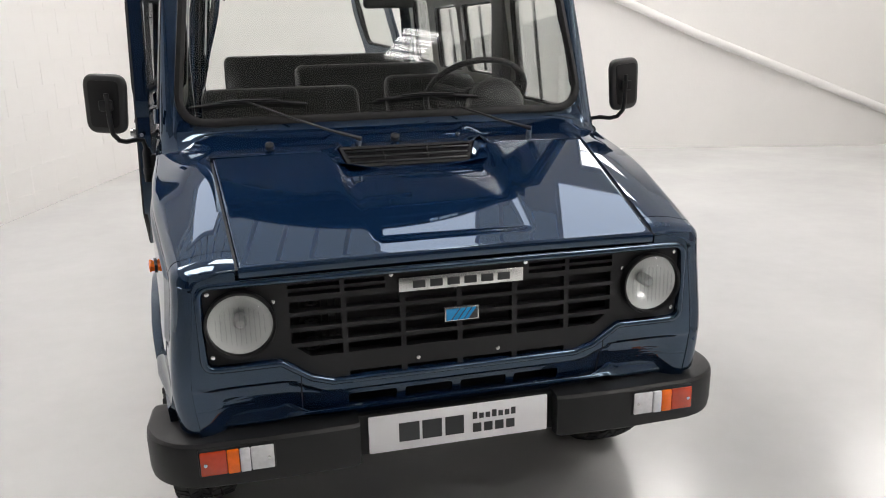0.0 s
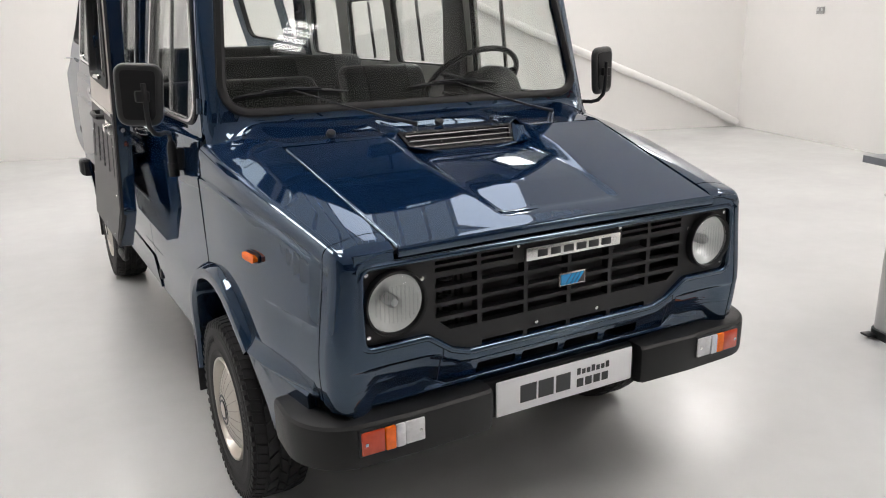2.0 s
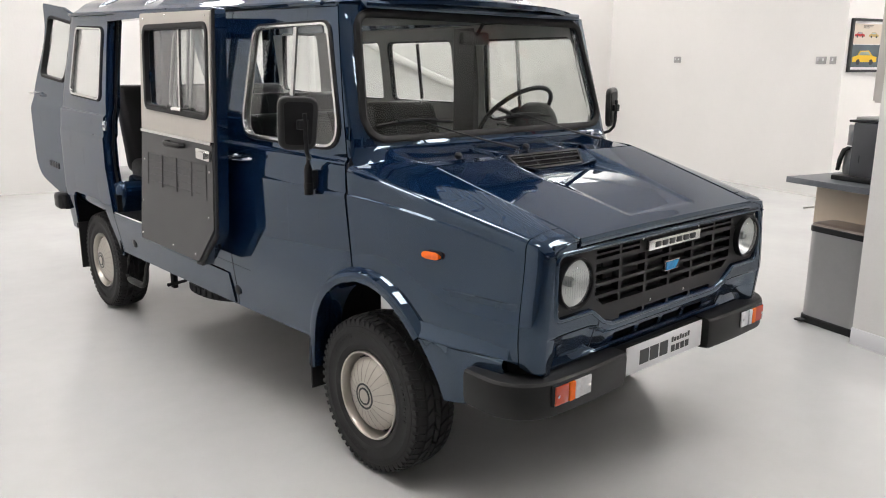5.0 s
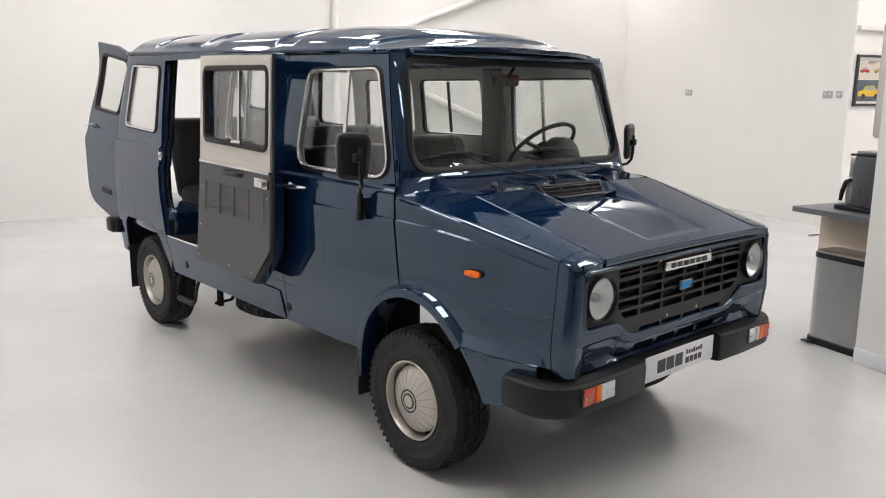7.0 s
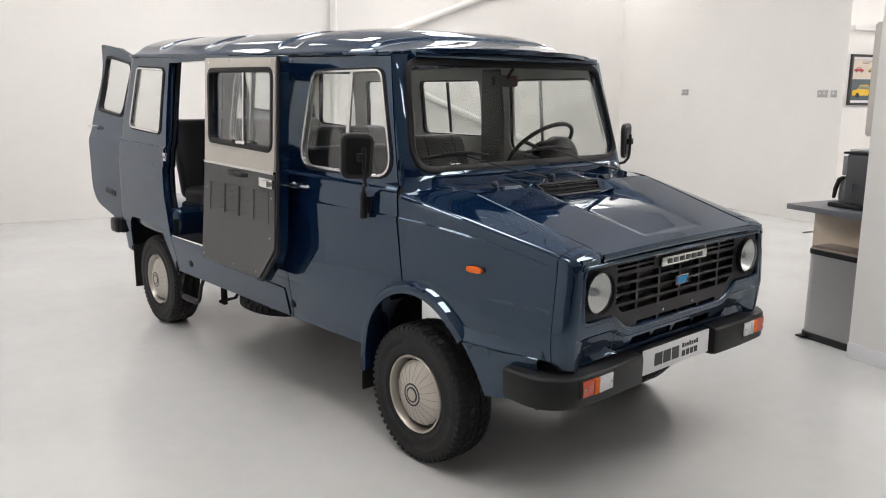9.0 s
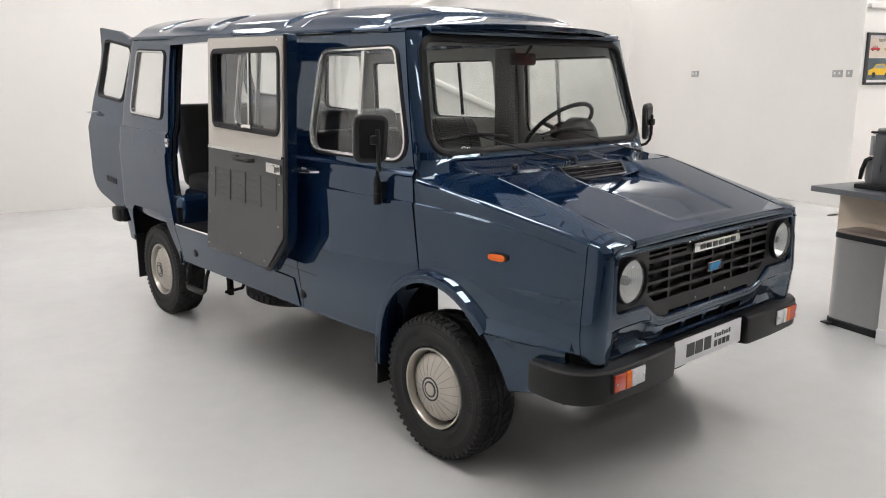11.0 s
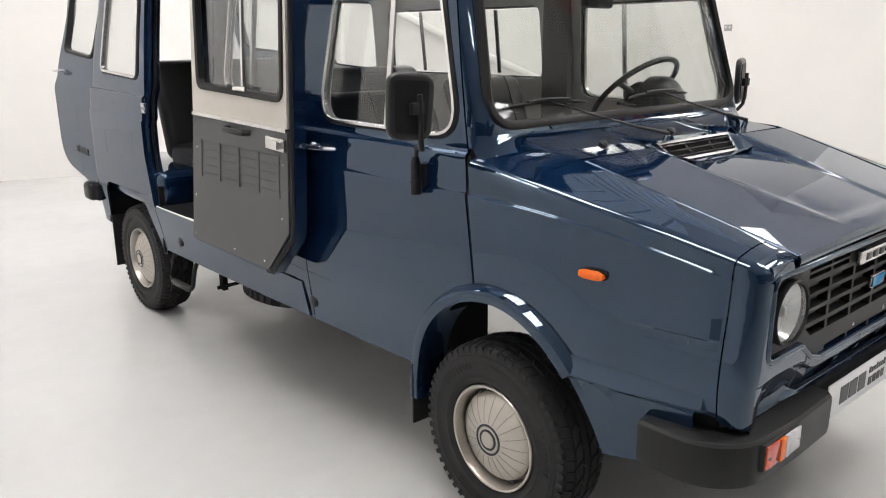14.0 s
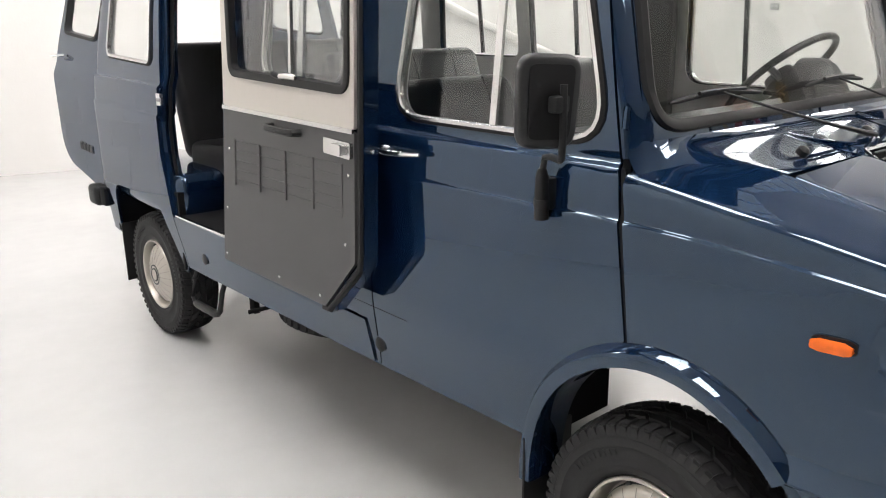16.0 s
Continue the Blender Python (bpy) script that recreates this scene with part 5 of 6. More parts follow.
# ---- cabin ----
part("dashboard", moved(box(-0.70, 0.70, -0.15, 0.17, -0.09, 0.075, 0.03, 3), Matrix.Translation((0, 1.13, 1.215)) @ Matrix.Rotation(-0.04, 4, "X")), VINYL, van, "black padded dashboard")


def pod():
    b = bmesh.new()
    n, m = 20, 8
    rows = []
    for j in range(m + 1):
        f = j / m
        y = 1.005 + 0.15 * f
        k = math.sin(min(1.0, 0.25 + f * 1.2) * math.pi / 2)
        rows.append([b.verts.new((0.462 - 0.115 * k * math.cos(math.pi * i / n), y, 1.285 + 0.150 * k * math.sin(math.pi * i / n) ** 0.75)) for i in range(n + 1)])
    for p, q in zip(rows, rows[1:]):
        for i in range(n):
            b.faces.new((p[i], p[i + 1], q[i + 1], q[i]))
    b.faces.new(rows[0][::-1])
    b.faces.new(rows[-1])
    bmesh.ops.recalc_face_normals(b, faces=b.faces)
    return b


part("instrument_pod", pod(), VINYL, van, "black domed instrument pod")
steering = tagged(new("steering_wheel"), "thin-rimmed black steering wheel")
steering.parent = van
sm = Matrix.Translation((0.405, 1.205, 1.368)) @ Matrix.Rotation(radians(-43), 4, "X")
part("rim", moved(tube([(0.205 * math.cos(k * math.tau / 40), 0.205 * math.sin(k * math.tau / 40), 0) for k in range(40)], 0.012, 10, True), sm), VINYL, steering)
part("hub", moved(lathe([(0.0, 0.02), (0.05, 0.015), (0.06, -0.01), (0.04, -0.04), (0.0, -0.05)], 24), sm), VINYL, steering)
for a in (200, 340):
    part("spoke", moved(tube([(0.04 * math.cos(radians(a)), 0.04 * math.sin(radians(a)), -0.01), (0.2 * math.cos(radians(a)), 0.2 * math.sin(radians(a)), 0)], 0.012, 8), sm), VINYL, steering)
part("steering_column", tube([(0.405, 1.19, 1.34), (0.405, 1.05, 1.17)], 0.03, 12), VINYL, van)
part("stalk", tube([(0.37, 1.16, 1.31), (0.24, 1.17, 1.33)], 0.007, 8), BLACK, van)
part("interior_mirror", moved(box(-0.10, 0.10, -0.018, 0.018, -0.03, 0.03, 0.014, 3), Matrix.Translation((0.05, 1.15, 1.735)) @ Matrix.Rotation(0.12, 4, "Z")), BLACK, van, "black interior mirror")
part("mirror_stem", tube([(0.05, 1.13, 1.75), (0.05, 1.09, 1.80)], 0.008, 8), BLACK, van)


def seat(x0, x1, y, top, base=0.72, deep=0.50, name="seat", lean=0.16, cushion_top=0.99, piped=True):
    """A seat that faces forward, its back's foot at y."""
    s = tagged(new(name), "black vinyl van seat with stitched panels")
    s.parent = van
    back = box(x0, x1, 0, 0.13, cushion_top - 0.10, top, 0.045, 4)
    for v in back.verts:
        v.co.y += y + lean * (v.co.z - cushion_top) / (top - cushion_top)
        mid = ((v.co.x - x0) / (x1 - x0) - 0.5) * 2
        v.co.z -= 0.02 * mid * mid if v.co.z > top - 0.1 else 0
    part("backrest", back, VINYL, s)
    cush = box(x0, x1, y - deep, y + 0.04, cushion_top - 0.15, cushion_top, 0.045, 4)
    part("cushion", cush, VINYL, s)
    part("seat_base", box(x0 + 0.04, x1 - 0.04, y - deep + 0.08, y + 0.02, 0.70, cushion_top - 0.13), DARK, s, smooth=0)
    if piped:
        for f in (0.22, 0.5, 0.78) if x1 - x0 > 0.7 else (0.25, 0.75):
            x = x0 + f * (x1 - x0)
            part("seam", tube([(x, y - 0.002 + lean * (z - cushion_top) / (top - cushion_top) + (0.012 if z > top - 0.03 else 0), z) for z in [cushion_top + (top - 0.015 - cushion_top) * i / 8 for i in range(9)]], 0.004, 6), VINYL, s)
        part("piping", tube([(x0 + 0.02, y - deep - 0.002, cushion_top - 0.05), (x1 - 0.02, y - deep - 0.002, cushion_top - 0.05)], 0.005, 6), VINYL, s)
    return s


seat(0.20, 0.68, 1.98, 1.415)
seat(-0.72, 0.06, 1.98, 1.375)
seat(-0.20, 0.70, 2.86, 1.45)
seat(-0.63, 0.64, 3.72, 1.495, deep=0.46, cushion_top=1.0, lean=0.14)
part("inner_wheel_box", box(-0.85, -0.44, 3.395, 4.26, 0.66, 0.895, 0.055, 5), PAINT, van, "navy painted inner wheel box")
part("inner_wheel_box", box(0.44, 0.85, 3.395, 4.26, 0.66, 0.895, 0.055, 5), PAINT, van, "navy painted inner wheel box")


# the door opening's shut faces, sill plate and catch
def jamb():
    line = [(3.505, gutter(3.5) - 0.012), (3.505, 1.2), (3.505, 0.98), (3.437, 0.70)]
    pts = []
    for (y0, z0), (y1, z1) in zip(line, line[1:]):
        for i in range(10):
            pts.append((y0 + (y1 - y0) * i / 10, z0 + (z1 - z0) * i / 10))
    pts.append(line[-1])
    b = bmesh.new()
    rows = []
    for y, z in pts:
        h = half(y, z)
        rows.append([b.verts.new(p) for p in ((-h + 0.014, y + 0.001, z), (-h + 0.016, y - 0.018, z), (-h + 0.03, y - 0.022, z), (-h + 0.036, y - 0.002, z), (-h + 0.09, y + 0.004, z), (-h + 0.10, y + 0.06, z))])
    for p, q in zip(rows, rows[1:]):
        for k in range(5):
            b.faces.new((p[k], p[k + 1], q[k + 1], q[k]))
    bmesh.ops.recalc_face_normals(b, faces=b.faces)
    b.normal_update()
    if sum(f.normal.y for f in b.faces) > 0:
        bmesh.ops.reverse_faces(b, faces=b.faces)
    return b


part("door_jamb", jamb(), PAINT, van)
part("jamb_seal", tube([(-half(3.48, z) + 0.06, lerp(z, (0.70, 3.432), (0.98, 3.498), (1.2, 3.497), (1.89, 3.497)), z) for z in [0.71 + 1.17 * i / 20 for i in range(21)]], 0.009, 8), RUBBER, van, "black door seal")
part("door_jamb", box(-0.868, -0.78, 2.612, 2.64, 0.70, 1.87), PAINT, van)
part("step_plate", box(-0.872, -0.60, 2.64, 3.42, 0.698, 0.706, 0.002), DARK, van)
part("sill_trim", box(-0.876, -0.858, 2.63, 3.42, 0.698, 0.712, 0.004), CHROME, van, "bright sill edge strip")
part("striker", box(-0.885, -0.868, 3.425, 3.47, 1.215, 1.272, 0.004), ALLOY, van, "alloy door striker")
part("striker_pin", box(-0.892, -0.884, 3.405, 3.45, 1.235, 1.252, 0.003), STEEL, van)

# ---- fittings on the folded door ----
for y, z in ((2.58, 1.127), (2.598, 0.905), (2.608, 0.728), (2.219, 0.724), (1.962, 0.723), (1.815, 0.92), (1.796, 1.134), (2.30, 1.845), (1.81, 1.825), (2.60, 1.84)):
    c = leaf(y, z, 0.002)
    part("rivet", moved(lathe([(0.0055, 0.0), (0.005, 0.002), (0.0, 0.0035)], 12), Matrix.Translation(c) @ Matrix.Rotation(radians(-90), 4, "Y")), ALLOY, side_door, "bright trim screw")
part("pull_handle", tube([leaf(2.255, 1.238, 0.0), leaf(2.25, 1.238, 0.028), leaf(2.23, 1.236, 0.034), leaf(2.10, 1.234, 0.034), leaf(2.078, 1.233, 0.028), leaf(2.072, 1.233, 0.0)], 0.012, 8), BLACK, side_door, "black pull handle")
part("lock_plate", sheet(rounded([(1.915, 1.190), (1.772, 1.184), (1.772, 1.232), (1.915, 1.237)], 0.006, 3), (), lambda y, z: leaf(y, z, 0.014), (-1, 0, 0), 0.016), ALLOY, side_door, "alloy lock plate")
part("lock_lever", sheet(rounded([(1.860, 1.196), (1.800, 1.194), (1.800, 1.224), (1.860, 1.227)], 0.006, 3), (), lambda y, z: leaf(y, z, 0.030), (-1, 0, 0), 0.018), ALLOY, side_door)
part("latch", tube([leaf(1.735, 1.21, -0.03), leaf(1.70, 1.21, -0.03)], 0.009, 8), CHROME, side_door)
for y in (2.535, 2.348, 2.170, 1.996, 1.832):
    part("pressed_rib", tube([leaf(y + 0.004 * (z - 1.1), z, 0.0005) for z in (1.0, 1.05, 1.1, 1.165)], 0.0035, 6), TRIM, side_door)
for j in range(5):
    z = 1.022 + 0.035 * j
    for y0, y1 in ((1.838, 1.990), (2.002, 2.164), (2.176, 2.342), (2.354, 2.528)):
        part("pressed_line", tube([leaf(y0, z, -0.0008), leaf(y1, z, -0.0008)], 0.0028, 6), TRIM, side_door)
part("window_divider", sheet([(2.165, 1.40), (2.150, 1.40), (2.155, 1.795), (2.170, 1.795)], (), lambda y, z: leaf(y, z, -0.012), (-1, 0, 0), 0.012), ALLOY, side_door)
part("window_divider", sheet([(2.125, 1.40), (2.110, 1.40), (2.085, 1.79), (2.100, 1.79)], (), lambda y, z: leaf(y, z, -0.03), (-1, 0, 0), 0.012), ALLOY, side_door)
part("window_catch", tube([leaf(2.175, 1.402, 0.0), leaf(2.16, 1.405, 0.02), leaf(2.11, 1.408, 0.022), leaf(2.085, 1.404, 0.008)], 0.010, 8), CHROME, side_door, "chrome window catch")
part("window_catch_knob", tube([leaf(2.15, 1.40, 0.02), leaf(2.20, 1.412, 0.024)], [0.007, 0.011], 8), BLACK, side_door)
part("edge_seal", tube([leaf(y, z, -0.014) for y, z in ((1.96, 0.682), (1.925, 0.682), (1.760, 0.85), (1.752, 0.90), (1.750, 1.15), (1.747, 1.5), (1.744, 1.85))], 0.013, 8), RUBBER, side_door, "black rubber door seal")
for z in (0.95, 1.55):
    part("hinge", box(-0.93, -0.87, 2.55, 2.59, z - 0.03, z + 0.03, 0.006), PAINT, side_door)

# ---- handles, plugs, badges, small outside fittings ----
handle = tagged(new("door_handle"), "chrome lever door handle")
handle.parent = van
part("escutcheon", sheet([(1.79 + 0.030 * math.cos(k * math.tau / 24), 1.198 + 0.020 * math.sin(k * math.tau / 24)) for k in range(24)], (), lambda y, z: side(y, z) + Vector((-0.008, 0, 0)), (-1, 0, 0), 0.008), CHROME, handle)
part("lever", tube([side(1.80, 1.202) + Vector((-0.012, 0, 0)), side(1.785, 1.20) + Vector((-0.034, 0, 0)), side(1.74, 1.198) + Vector((-0.040, 0, 0)), side(1.66, 1.20) + Vector((-0.036, 0, 0)), side(1.605, 1.203) + Vector((-0.026, 0, 0))], [0.010, 0.011, 0.010, 0.0085, 0.006], 10), CHROME, handle)
for y, z in ((1.862, 0.537), (3.165, 0.549)):
    m = Matrix.Translation(side(y, z)) @ Matrix.Rotation(radians(-90), 4, "Y")
    part("sill_plug", moved(lathe([(0.026, -0.004), (0.026, 0.003), (0.022, 0.006), (0.0, 0.007)], 24), m), BLACK, van, "round black blanking plug")
part("sill_step", sheet([(1.90, 0.462), (1.935, 0.462), (1.945, 0.60), (2.62, 0.618), (2.62, 0.628), (1.925, 0.612)], (), lambda y, z: side(y, z) + Vector((-0.006, 0, 0)), (-1, 0, 0), 0.008), PAINT, van)
part("door_handle", tube([rd_place(0.52, 1.405, 0.01), rd_place(0.53, 1.405, 0.045), rd_place(0.56, 1.402, 0.05), rd_place(0.63, 1.40, 0.04)], 0.008, 8), CHROME, rd, "chrome rear door handle")
for k in range(4):
    s0 = 0.20 + k * 0.045
    part("letter_bar", sheet([(s0, 0.86), (s0 + 0.03, 0.86), (s0 + 0.03, 0.90), (s0, 0.90)], (), lambda s, z: rd_place(s, z + 0.10 * (s - 0.2), 0.006), (-1, 0, 0), 0.006), INK, rd, "dark badge lettering shown as bars")
part("mirror_door_hinge", tube([side(0.952, 1.33) + Vector((-0.01, 0, 0)), side(0.952, 1.38) + Vector((-0.01, 0, 0))], 0.009, 8), PAINT, van)
# added dark trays and panels behind the outer skin, to keep gaps shaded
part("gap_blocker", box(-0.735, 0.735, 0.165, 0.18, 0.42, 0.68), DARK, van, smooth=0)
part("panel_joint", grid([2.05, 1.95, 1.85, 1.75, 1.70], [-0.0013, 0.0013], lambda y, d: side(y, 0.672 + 0.022 * (y - 1.87) + d) + Vector((-0.0008, 0, 0)), (-1, 0, 0), 0.001), RUBBER, van)
part("bay_dark_tray", box(-0.66, 0.66, 0.11, 0.88, 0.95, 0.99), DARK, van, smooth=0)
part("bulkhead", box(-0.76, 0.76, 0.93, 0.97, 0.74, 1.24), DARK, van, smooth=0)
both("dark_wing_filler", lambda: box(-0.735, -0.60, 0.13, 0.86, 0.90, 0.98), DARK, smooth=0)
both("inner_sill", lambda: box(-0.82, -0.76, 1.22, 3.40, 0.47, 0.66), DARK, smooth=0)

# ---- the side wall's blocks ----
tone = random.Random(11)
block_mesh = {}


def block(v0, v1, z0, z1, wall="wall_left"):
    key = (round(v1 - v0, 3), round(z1 - z0, 3))
    if key not in block_mesh:
        w, h = key
        b = box(0, 0.012, 0, w, 0, h)
        for p in b.verts:
            if p.co.x > 0.006:
                p.co.y += 0.0012 if p.co.y < w / 2 else -0.0012
                p.co.z += 0.0022 if p.co.z < h / 2 else -0.0022
            p.co = UX * p.co.x + UY * p.co.y + Vector((0, 0, p.co.z))
        bmesh.ops.reverse_faces(b, faces=b.faces)
        me = bpy.data.meshes.new("block")
        b.to_mesh(me)
        b.free()
        me.materials.append(WALL)
        block_mesh[key] = me
    ob = new("block", block_mesh[key])
    ob.parent = bpy.data.objects[wall]
    ob.location = rm(-0.012 + tone.uniform(-0.0008, 0.0008), v0, z0)


# ---- fixings on the far walls ----
def brace(name, points, radius, label):
    return setting(mesh_object(name, tube(points, radius, 12), WALL), label, "pipe")


brace("pipe_1", [rm(10.72, 0.07, 0.06), rm(9.9, 0.07, 0.46), rm(7.26, 0.07, 1.52), rm(6.24, 0.07, 1.98), rm(5.5, 0.07, 2.30)], 0.055, "white painted diagonal steel brace")
brace("pipe_2", [rm(5.5, 0.06, 0.0), rm(5.5, 0.06, HIGH)], 0.05, "white painted upright pipe")
brace("pipe_3", [rm(5.5, 0.065, 2.28), rm(6.62, 0.06, 2.68), rm(8.08, 0.06, 3.22), rm(9.4, 0.06, HIGH)], 0.05, "white painted diagonal brace")
setting(room_box("trim_1", WIDE + 0.02, ALCOVE, NIB, NIB + 0.06, 2.47, 2.53, WALL, 0.008), "white ledge across the nib wall", "ledge")


def socket(v, z, wide, name="wall_socket"):
    s = thing(name, "grey metal socket plate on a white wall", "socket")
    o = room_box("plate", WIDE - 0.014, WIDE - 0.001, v - wide / 2, v + wide / 2, z - 0.045, z + 0.045, STEEL, 0.004)
    o.parent = s
    for k in range(2 if wide > 0.1 else 1):
        c = v + ((-0.035, 0.035)[k] if wide > 0.1 else 0)
        o = room_box("switch", WIDE - 0.020, WIDE - 0.012, c - 0.010, c + 0.010, z - 0.008, z + 0.022, WHITE, 0.002)
        o.parent = s
    return s


socket(1.66, 1.71, 0.146)
socket(4.23, 1.69, 0.146)
socket(4.40, 1.69, 0.086)

# ---- framed poster on the nib ----
poster = thing("framed_poster", "black-framed poster with drawn red and yellow cars", "poster")


def on_nib(name, u0, u1, z0, z1, v0, v1, mat, parent=poster):
    o = room_box(name, WIDE + u0, WIDE + u1, NIB + v0, NIB + v1, z0, z1, mat, 0.0)
    o.parent = parent
    return o


RED = material("poster_red", (0.45, 0.03, 0.03), 0.5)
YELLOW = material("poster_yellow", (0.75, 0.48, 0.03), 0.5)
SLATE = material("poster_slate", (0.085, 0.115, 0.135), 0.5, vary=0.2, scale=6)
PALE = material("poster_pale_blue", (0.36, 0.46, 0.47), 0.5)
PAPER = material("poster_paper", (0.62, 0.55, 0.47), 0.6, vary=0.05, scale=5)
OCHRE = material("poster_ochre", (0.45, 0.33, 0.12), 0.5)
for u0, u1, z0, z1 in ((0.06, 0.09, 1.55, 2.18), (0.65, 0.68, 1.55, 2.18), (0.09, 0.65, 2.15, 2.18), (0.09, 0.65, 1.55, 1.58)):
    on_nib("frame_bar", u0, u1, z0, z1, 0.002, 0.035, INK)
on_nib("paper", 0.09, 0.65, 1.58, 2.15, 0.002, 0.012, WHITE)
on_nib("upper_print", 0.115, 0.625, 1.88, 2.12, 0.0125, 0.014, PAPER)
on_nib("lower_print", 0.115, 0.625, 1.61, 1.875, 0.0125, 0.014, SLATE)


def drawn_car(u, z, s, mat):
    pts = [(-1, 0), (-1, 0.28), (-0.62, 0.36), (-0.40, 0.62), (0.30, 0.64), (0.62, 0.36), (1, 0.28), (1, 0)]
    b = bmesh.new()
    lo = [b.verts.new(rm(WIDE + u + p[0] * s, NIB + 0.0143, z + p[1] * s)) for p in pts]
    hi = [b.verts.new(rm(WIDE + u + p[0] * s, NIB + 0.0165, z + p[1] * s)) for p in pts]
    b.faces.new(lo)
    b.faces.new(hi[::-1])
    for k in range(len(pts)):
        b.faces.new((lo[k - 1], lo[k], hi[k], hi[k - 1]))
    bmesh.ops.recalc_face_normals(b, faces=b.faces)
    o = mesh_object("printed_car", b, mat, 0)
    o.parent = poster
    w = bmesh.new()
    w.faces.new([w.verts.new(rm(WIDE + u + x * s, NIB + 0.0168, z + h * s)) for x, h in ((-0.54, 0.38), (-0.36, 0.57), (0.26, 0.58), (0.48, 0.38))])
    mesh_object("printed_window", thicken(w, 0.0004), PALE, 0).parent = poster
    for du in (-0.55, 0.55):
        w = lathe([(0.16 * s, 0), (0.16 * s, 0.001), (0, 0.001)], 16)
        w = moved(w, Matrix.Translation(rm(WIDE + u + du * s, NIB + 0.0172, z)) @ Matrix.Rotation(math.atan2(UX.y, UX.x), 4, "Z") @ Matrix.Rotation(radians(90), 4, "X"))
        o = mesh_object("printed_wheel", w, INK, 0)
        o.parent = poster


drawn_car(0.22, 1.97, 0.085, RED)
drawn_car(0.47, 1.97, 0.085, OCHRE)
drawn_car(0.35, 1.67, 0.215, YELLOW)
for k in range(3):
    on_nib("print_line", 0.27, 0.45 - 0.03 * k, 2.098 - 0.014 * k, 2.104 - 0.014 * k, 0.0143, 0.0150, INK)

# ---- partition, worktop and what stands there ----
PU, PV = 6.36, 8.28
setting(room_box("wall_partition", PU, PU + 2.6, PV, PV + 0.9, 0.0, HIGH, WALL), "white plastered partition end", "wall")
setting(room_box("baseboard", PU - 0.015, PU - 0.0005, PV + 0.002, PV + 0.9, 0.0, 0.10, WHITE, 0.003), "white skirting board", "skirting")
mural = thing("wall_mural", "colourful sprayed mural on a partition end", "mural")
MURAL = [material("mural_" + n, c, 0.5, vary=0.3, scale=5) for n, c in (("grey", (0.34, 0.34, 0.33)), ("black", (0.02, 0.02, 0.02)), ("red", (0.42, 0.06, 0.05)), ("tan", (0.42, 0.29, 0.13)), ("white", (0.7, 0.7, 0.68)))]
o = room_box("ground_coat", PU - 0.004, PU - 0.0006, PV + 0.17, PV + 0.89, 1.05, 3.2, MURAL[0])
o.parent = mural
spray = random.Random(5)
for k in range(34):
    v, z, a = PV + 0.24 + 0.58 * spray.random(), 1.15 + 1.95 * spray.random(), spray.uniform(-0.6, 0.6)
    wide, tall = spray.uniform(0.02, 0.06), spray.uniform(0.08, 0.26)
    stroke = rounded([(-wide, -tall), (wide * 0.4, -tall * 0.8), (wide, tall), (-wide * 0.3, tall * 0.7)], min(wide, 0.02), 3)
    b = bmesh.new()
    lift = 0.0045 + 0.0006 * k
    b.faces.new([b.verts.new(rm(PU - lift, max(PV + 0.175, min(PV + 0.885, v + x * math.cos(a) - h * math.sin(a))), z + x * math.sin(a) + h * math.cos(a))) for x, h in stroke])
    b.normal_update()
    mesh_object("sprayed_stroke", thicken(b, 0.0003), MURAL[(1, 2, 1, 3, 4)[k % 5]], 0).parent = mural
worktop = thing("worktop", "dark grey laminate worktop", "worktop")
o = room_box("top_slab", 6.49, 8.9, 7.58, PV - 0.002, 0.872, 0.91, WORKTOP, 0.003)
o.parent = worktop
unit = thing("base_cabinet", "cream laminate base cabinet under a worktop", "cabinet")
for name, u0, u1, v0, v1, z0, z1 in (("side_panel", 6.69, 6.708, 7.66, PV - 0.002, 0.0, 0.870), ("front_panel", 6.71, 8.85, 7.66, 7.678, 0.10, 0.870), ("plinth", 6.71, 8.85, 7.72, 7.74, 0.0, 0.10)):
    o = room_box(name, u0, u1, v0, v1, z0, z1, CREAM, 0.002)
    o.parent = unit
o = room_box("handle", 6.60, 6.70, 7.640, 7.652, 0.695, 0.707, STEEL, 0.003)
o.parent = unit
wallcab = thing("wall_cabinet", "pale wall cabinet on a partition", "cabinet")
CABWHITE = material("cabinet_white", (0.55, 0.52, 0.49), 0.4, vary=0.03, scale=4)
for name, u0, u1, v0, v1, z0, z1 in (("carcass", 6.715, 8.6, 7.98, PV - 0.002, 1.40, 2.14), ("door", 6.725, 7.4, 7.96, 7.977, 1.41, 2.13)):
    o = room_box(name, u0, u1, v0, v1, z0, z1, CABWHITE, 0.003)
    o.parent = wallcab


def bin_outline(d=0.0):
    return rounded([(6.435 + d, 7.82 + d), (6.685 - d, 7.82 + d), (6.685 - d, 8.265 - d), (6.435 + d, 8.265 - d)], 0.07, 6)


def room_prism(name, outline, levels_z, mat, parent, bevelled=True):
    b = bmesh.new()
    rows = [[b.verts.new(rm(p[0], p[1], z)) for p in inset(outline, d)] for z, d in levels_z]
    for p, q in zip(rows, rows[1:]):
        for k in range(len(p)):
            b.faces.new((p[k - 1], p[k], q[k], q[k - 1]))
    b.faces.new(rows[0])
    b.faces.new(rows[-1])
    bmesh.ops.recalc_face_normals(b, faces=b.faces)
    o = mesh_object(name, b, mat, 35)
    o.parent = parent
    return o


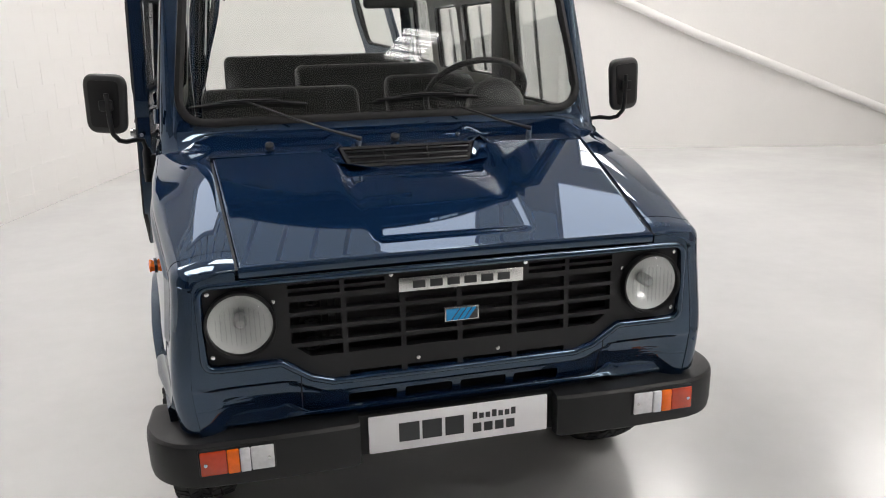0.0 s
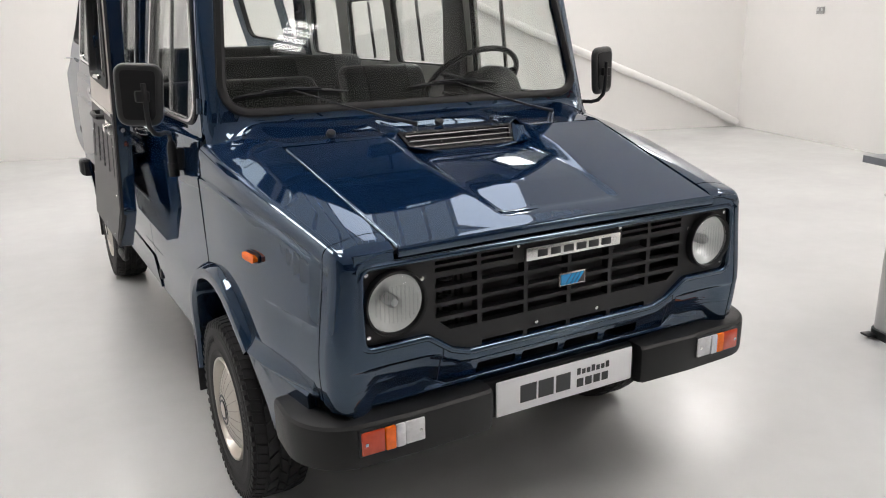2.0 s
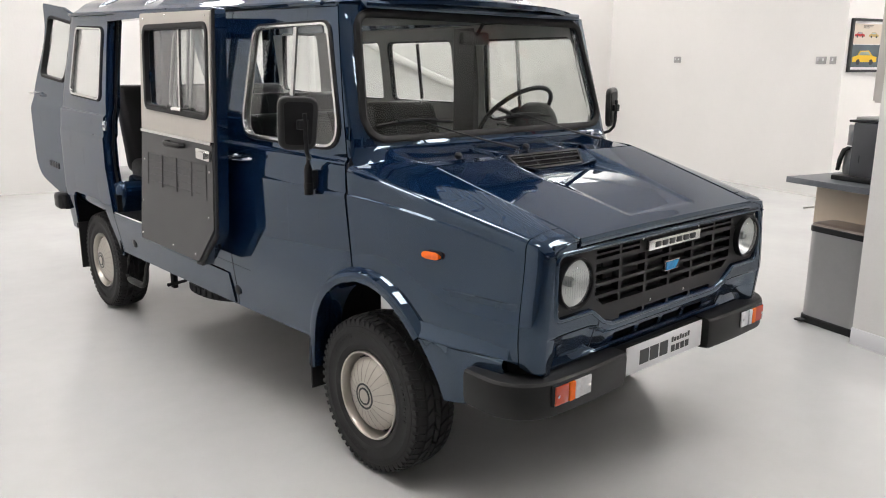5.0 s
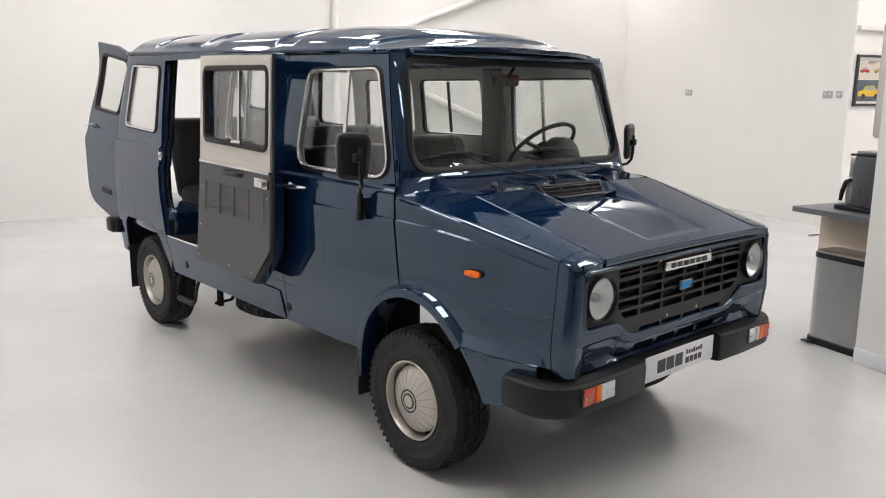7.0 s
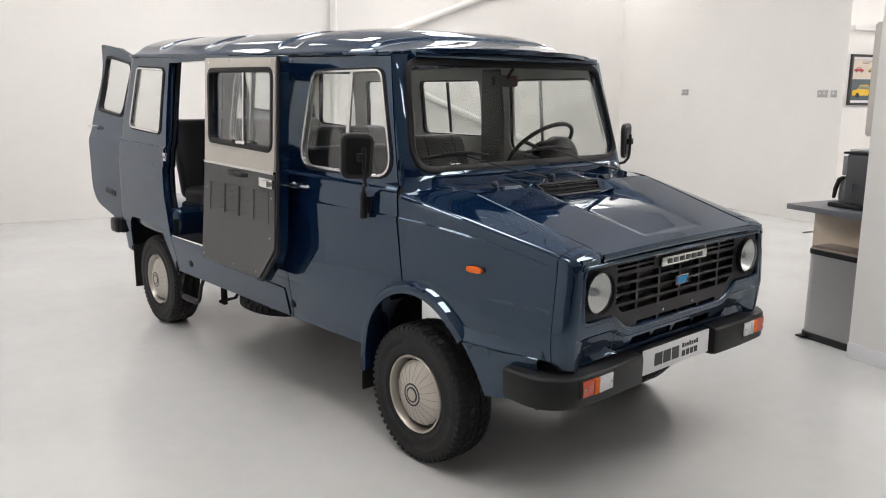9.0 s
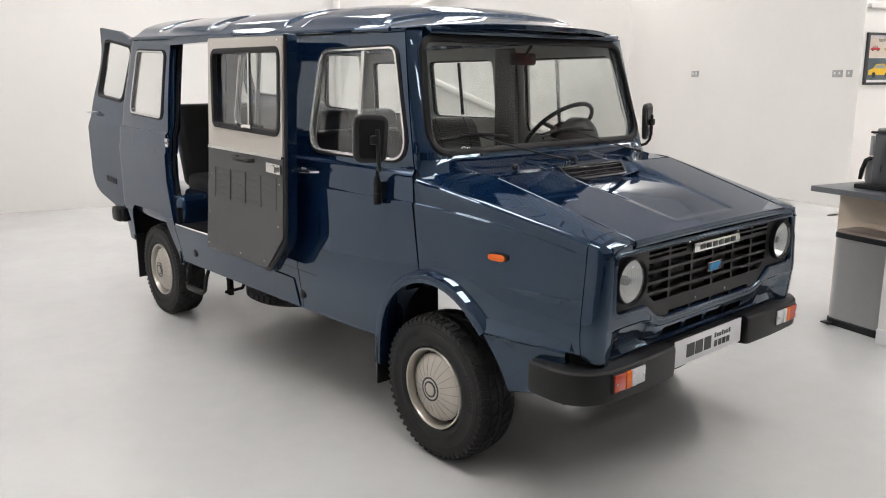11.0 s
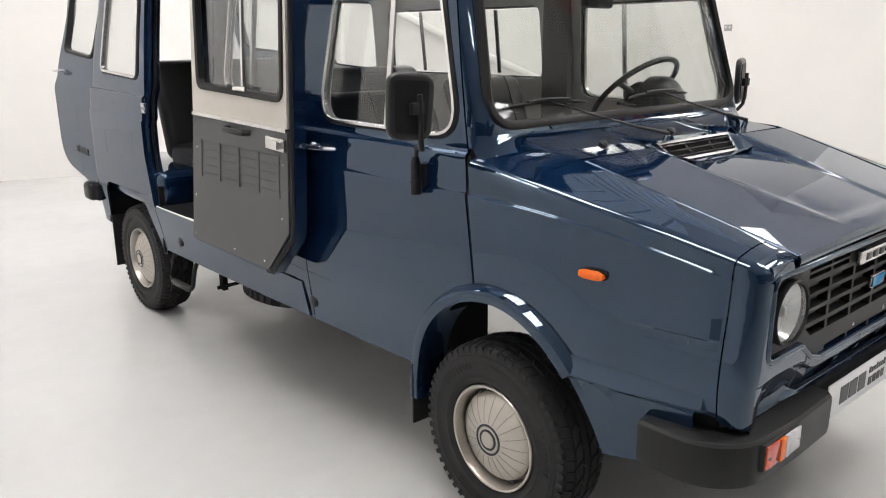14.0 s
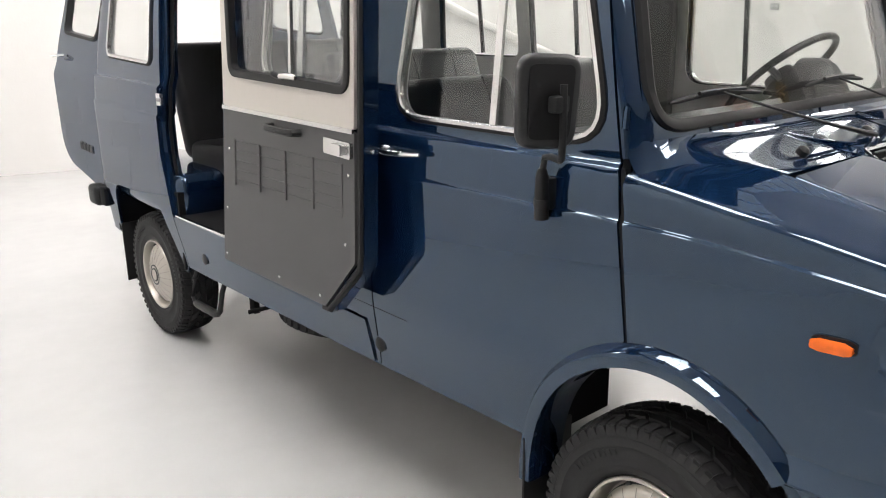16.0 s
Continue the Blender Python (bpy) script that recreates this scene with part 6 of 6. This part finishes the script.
LID = material("bin_lid_bronze", (0.30, 0.255, 0.225), rough=0.32, metal=0.7, vary=0.06, scale=10)
bin_ = thing("pedal_bin", "brushed steel pedal bin with a dark lid", "bin")
room_prism("base_ring", bin_outline(), ((0.0, 0.004), (0.006, 0.0), (0.045, 0.0), (0.05, 0.006)), BLACK, bin_)
room_prism("body", bin_outline(0.008), ((0.05, 0.0), (0.60, 0.0)), STEEL, bin_)
room_prism("rim", bin_outline(0.002), ((0.60, 0.0), (0.632, 0.0), (0.636, 0.004)), BLACK, bin_)
room_prism("lid", bin_outline(0.006), ((0.6365, 0.0), (0.648, 0.004), (0.655, 0.03)), LID, bin_)
o = room_box("pedal", 6.385, 6.44, 7.84, 7.90, 0.012, 0.024, BLACK, 0.004)
o.parent = bin_

coffee = thing("coffee_machine", "dark grey and steel filter coffee machine with a jug", "coffee machine")
DGREY = material("machine_grey", (0.09, 0.092, 0.10), 0.35, metal=0.3, vary=0.05, scale=10)
for name, u0, u1, v0, v1, z0, z1, mat in (("base_plate", 6.63, 6.92, 7.80, 8.145, 0.911, 0.942, BLACK), ("body", 6.668, 6.92, 7.896, 8.138, 0.943, 1.275, DGREY), ("filter_holder", 6.675, 6.88, 7.856, 7.894, 1.13, 1.262, STEEL), ("lid", 6.662, 6.92, 7.862, 8.142, 1.277, 1.292, BLACK), ("lid_top", 6.675, 6.91, 7.90, 8.13, 1.2925, 1.312, STEEL), ("window_strip", 6.6655, 6.6675, 7.955, 7.962, 1.03, 1.075, INK)):
    o = room_box(name, u0, u1, v0, v1, z0, z1, mat, 0.0 if name == "window_strip" else 0.006)
    o.parent = coffee
jug = lathe([(0.0, 0.943), (0.046, 0.943), (0.052, 0.97), (0.050, 1.05), (0.040, 1.09), (0.044, 1.11), (0.0, 1.115)], 24)
o = mesh_object("jug", moved(jug, Matrix.Translation(rm(6.76, 7.842, 0))), STEEL)
o.parent = coffee
o = mesh_object("jug_handle", tube([rm(6.74, 7.86, 1.105), rm(6.72, 7.835, 1.108), rm(6.71, 7.815, 1.095), rm(6.70, 7.80, 1.03), rm(6.70, 7.79, 0.965)], [0.012, 0.014, 0.016, 0.016, 0.012], 8), BLACK)
o.parent = coffee

# blocks of the side wall last: courses of 0.25 m, those nearest the opening to the room first
rows_z = [(-0.07 + 0.25 * k, 0.18 + 0.25 * k) for k in range(1, 20)]
for r, (z0, z1) in enumerate(rows_z):
    z1 = min(z1, HIGH)
    if z1 - z0 < 0.05:
        continue
    shift = 0.0 if r % 2 else 0.225
    for k in range(12):
        v0 = 0.005 + k * 0.45 + shift - 0.225
        v0, v1 = max(0.005, v0), min(5.4, v0 + 0.45)
        block(v0 + 0.0004, v1 - 0.0004, z0 + 0.001, z1 - 0.001)
for k in range(12):
    v0 = 0.005 + k * 0.45
    block(v0 + 0.0004, min(5.4, v0 + 0.4496), 0.0, 0.179)
for r in range(-1, 9):
    z0, z1 = max(0.0, 0.18 + 0.25 * r), 0.43 + 0.25 * r
    for k in range(12):
        v0 = 5.404 + 0.45 * k - (0.225 if r % 2 else 0.0)
        block(max(5.404, v0) + 0.0004, v0 + 0.4496, z0 + 0.001, z1 - 0.001, "wall_left_front")
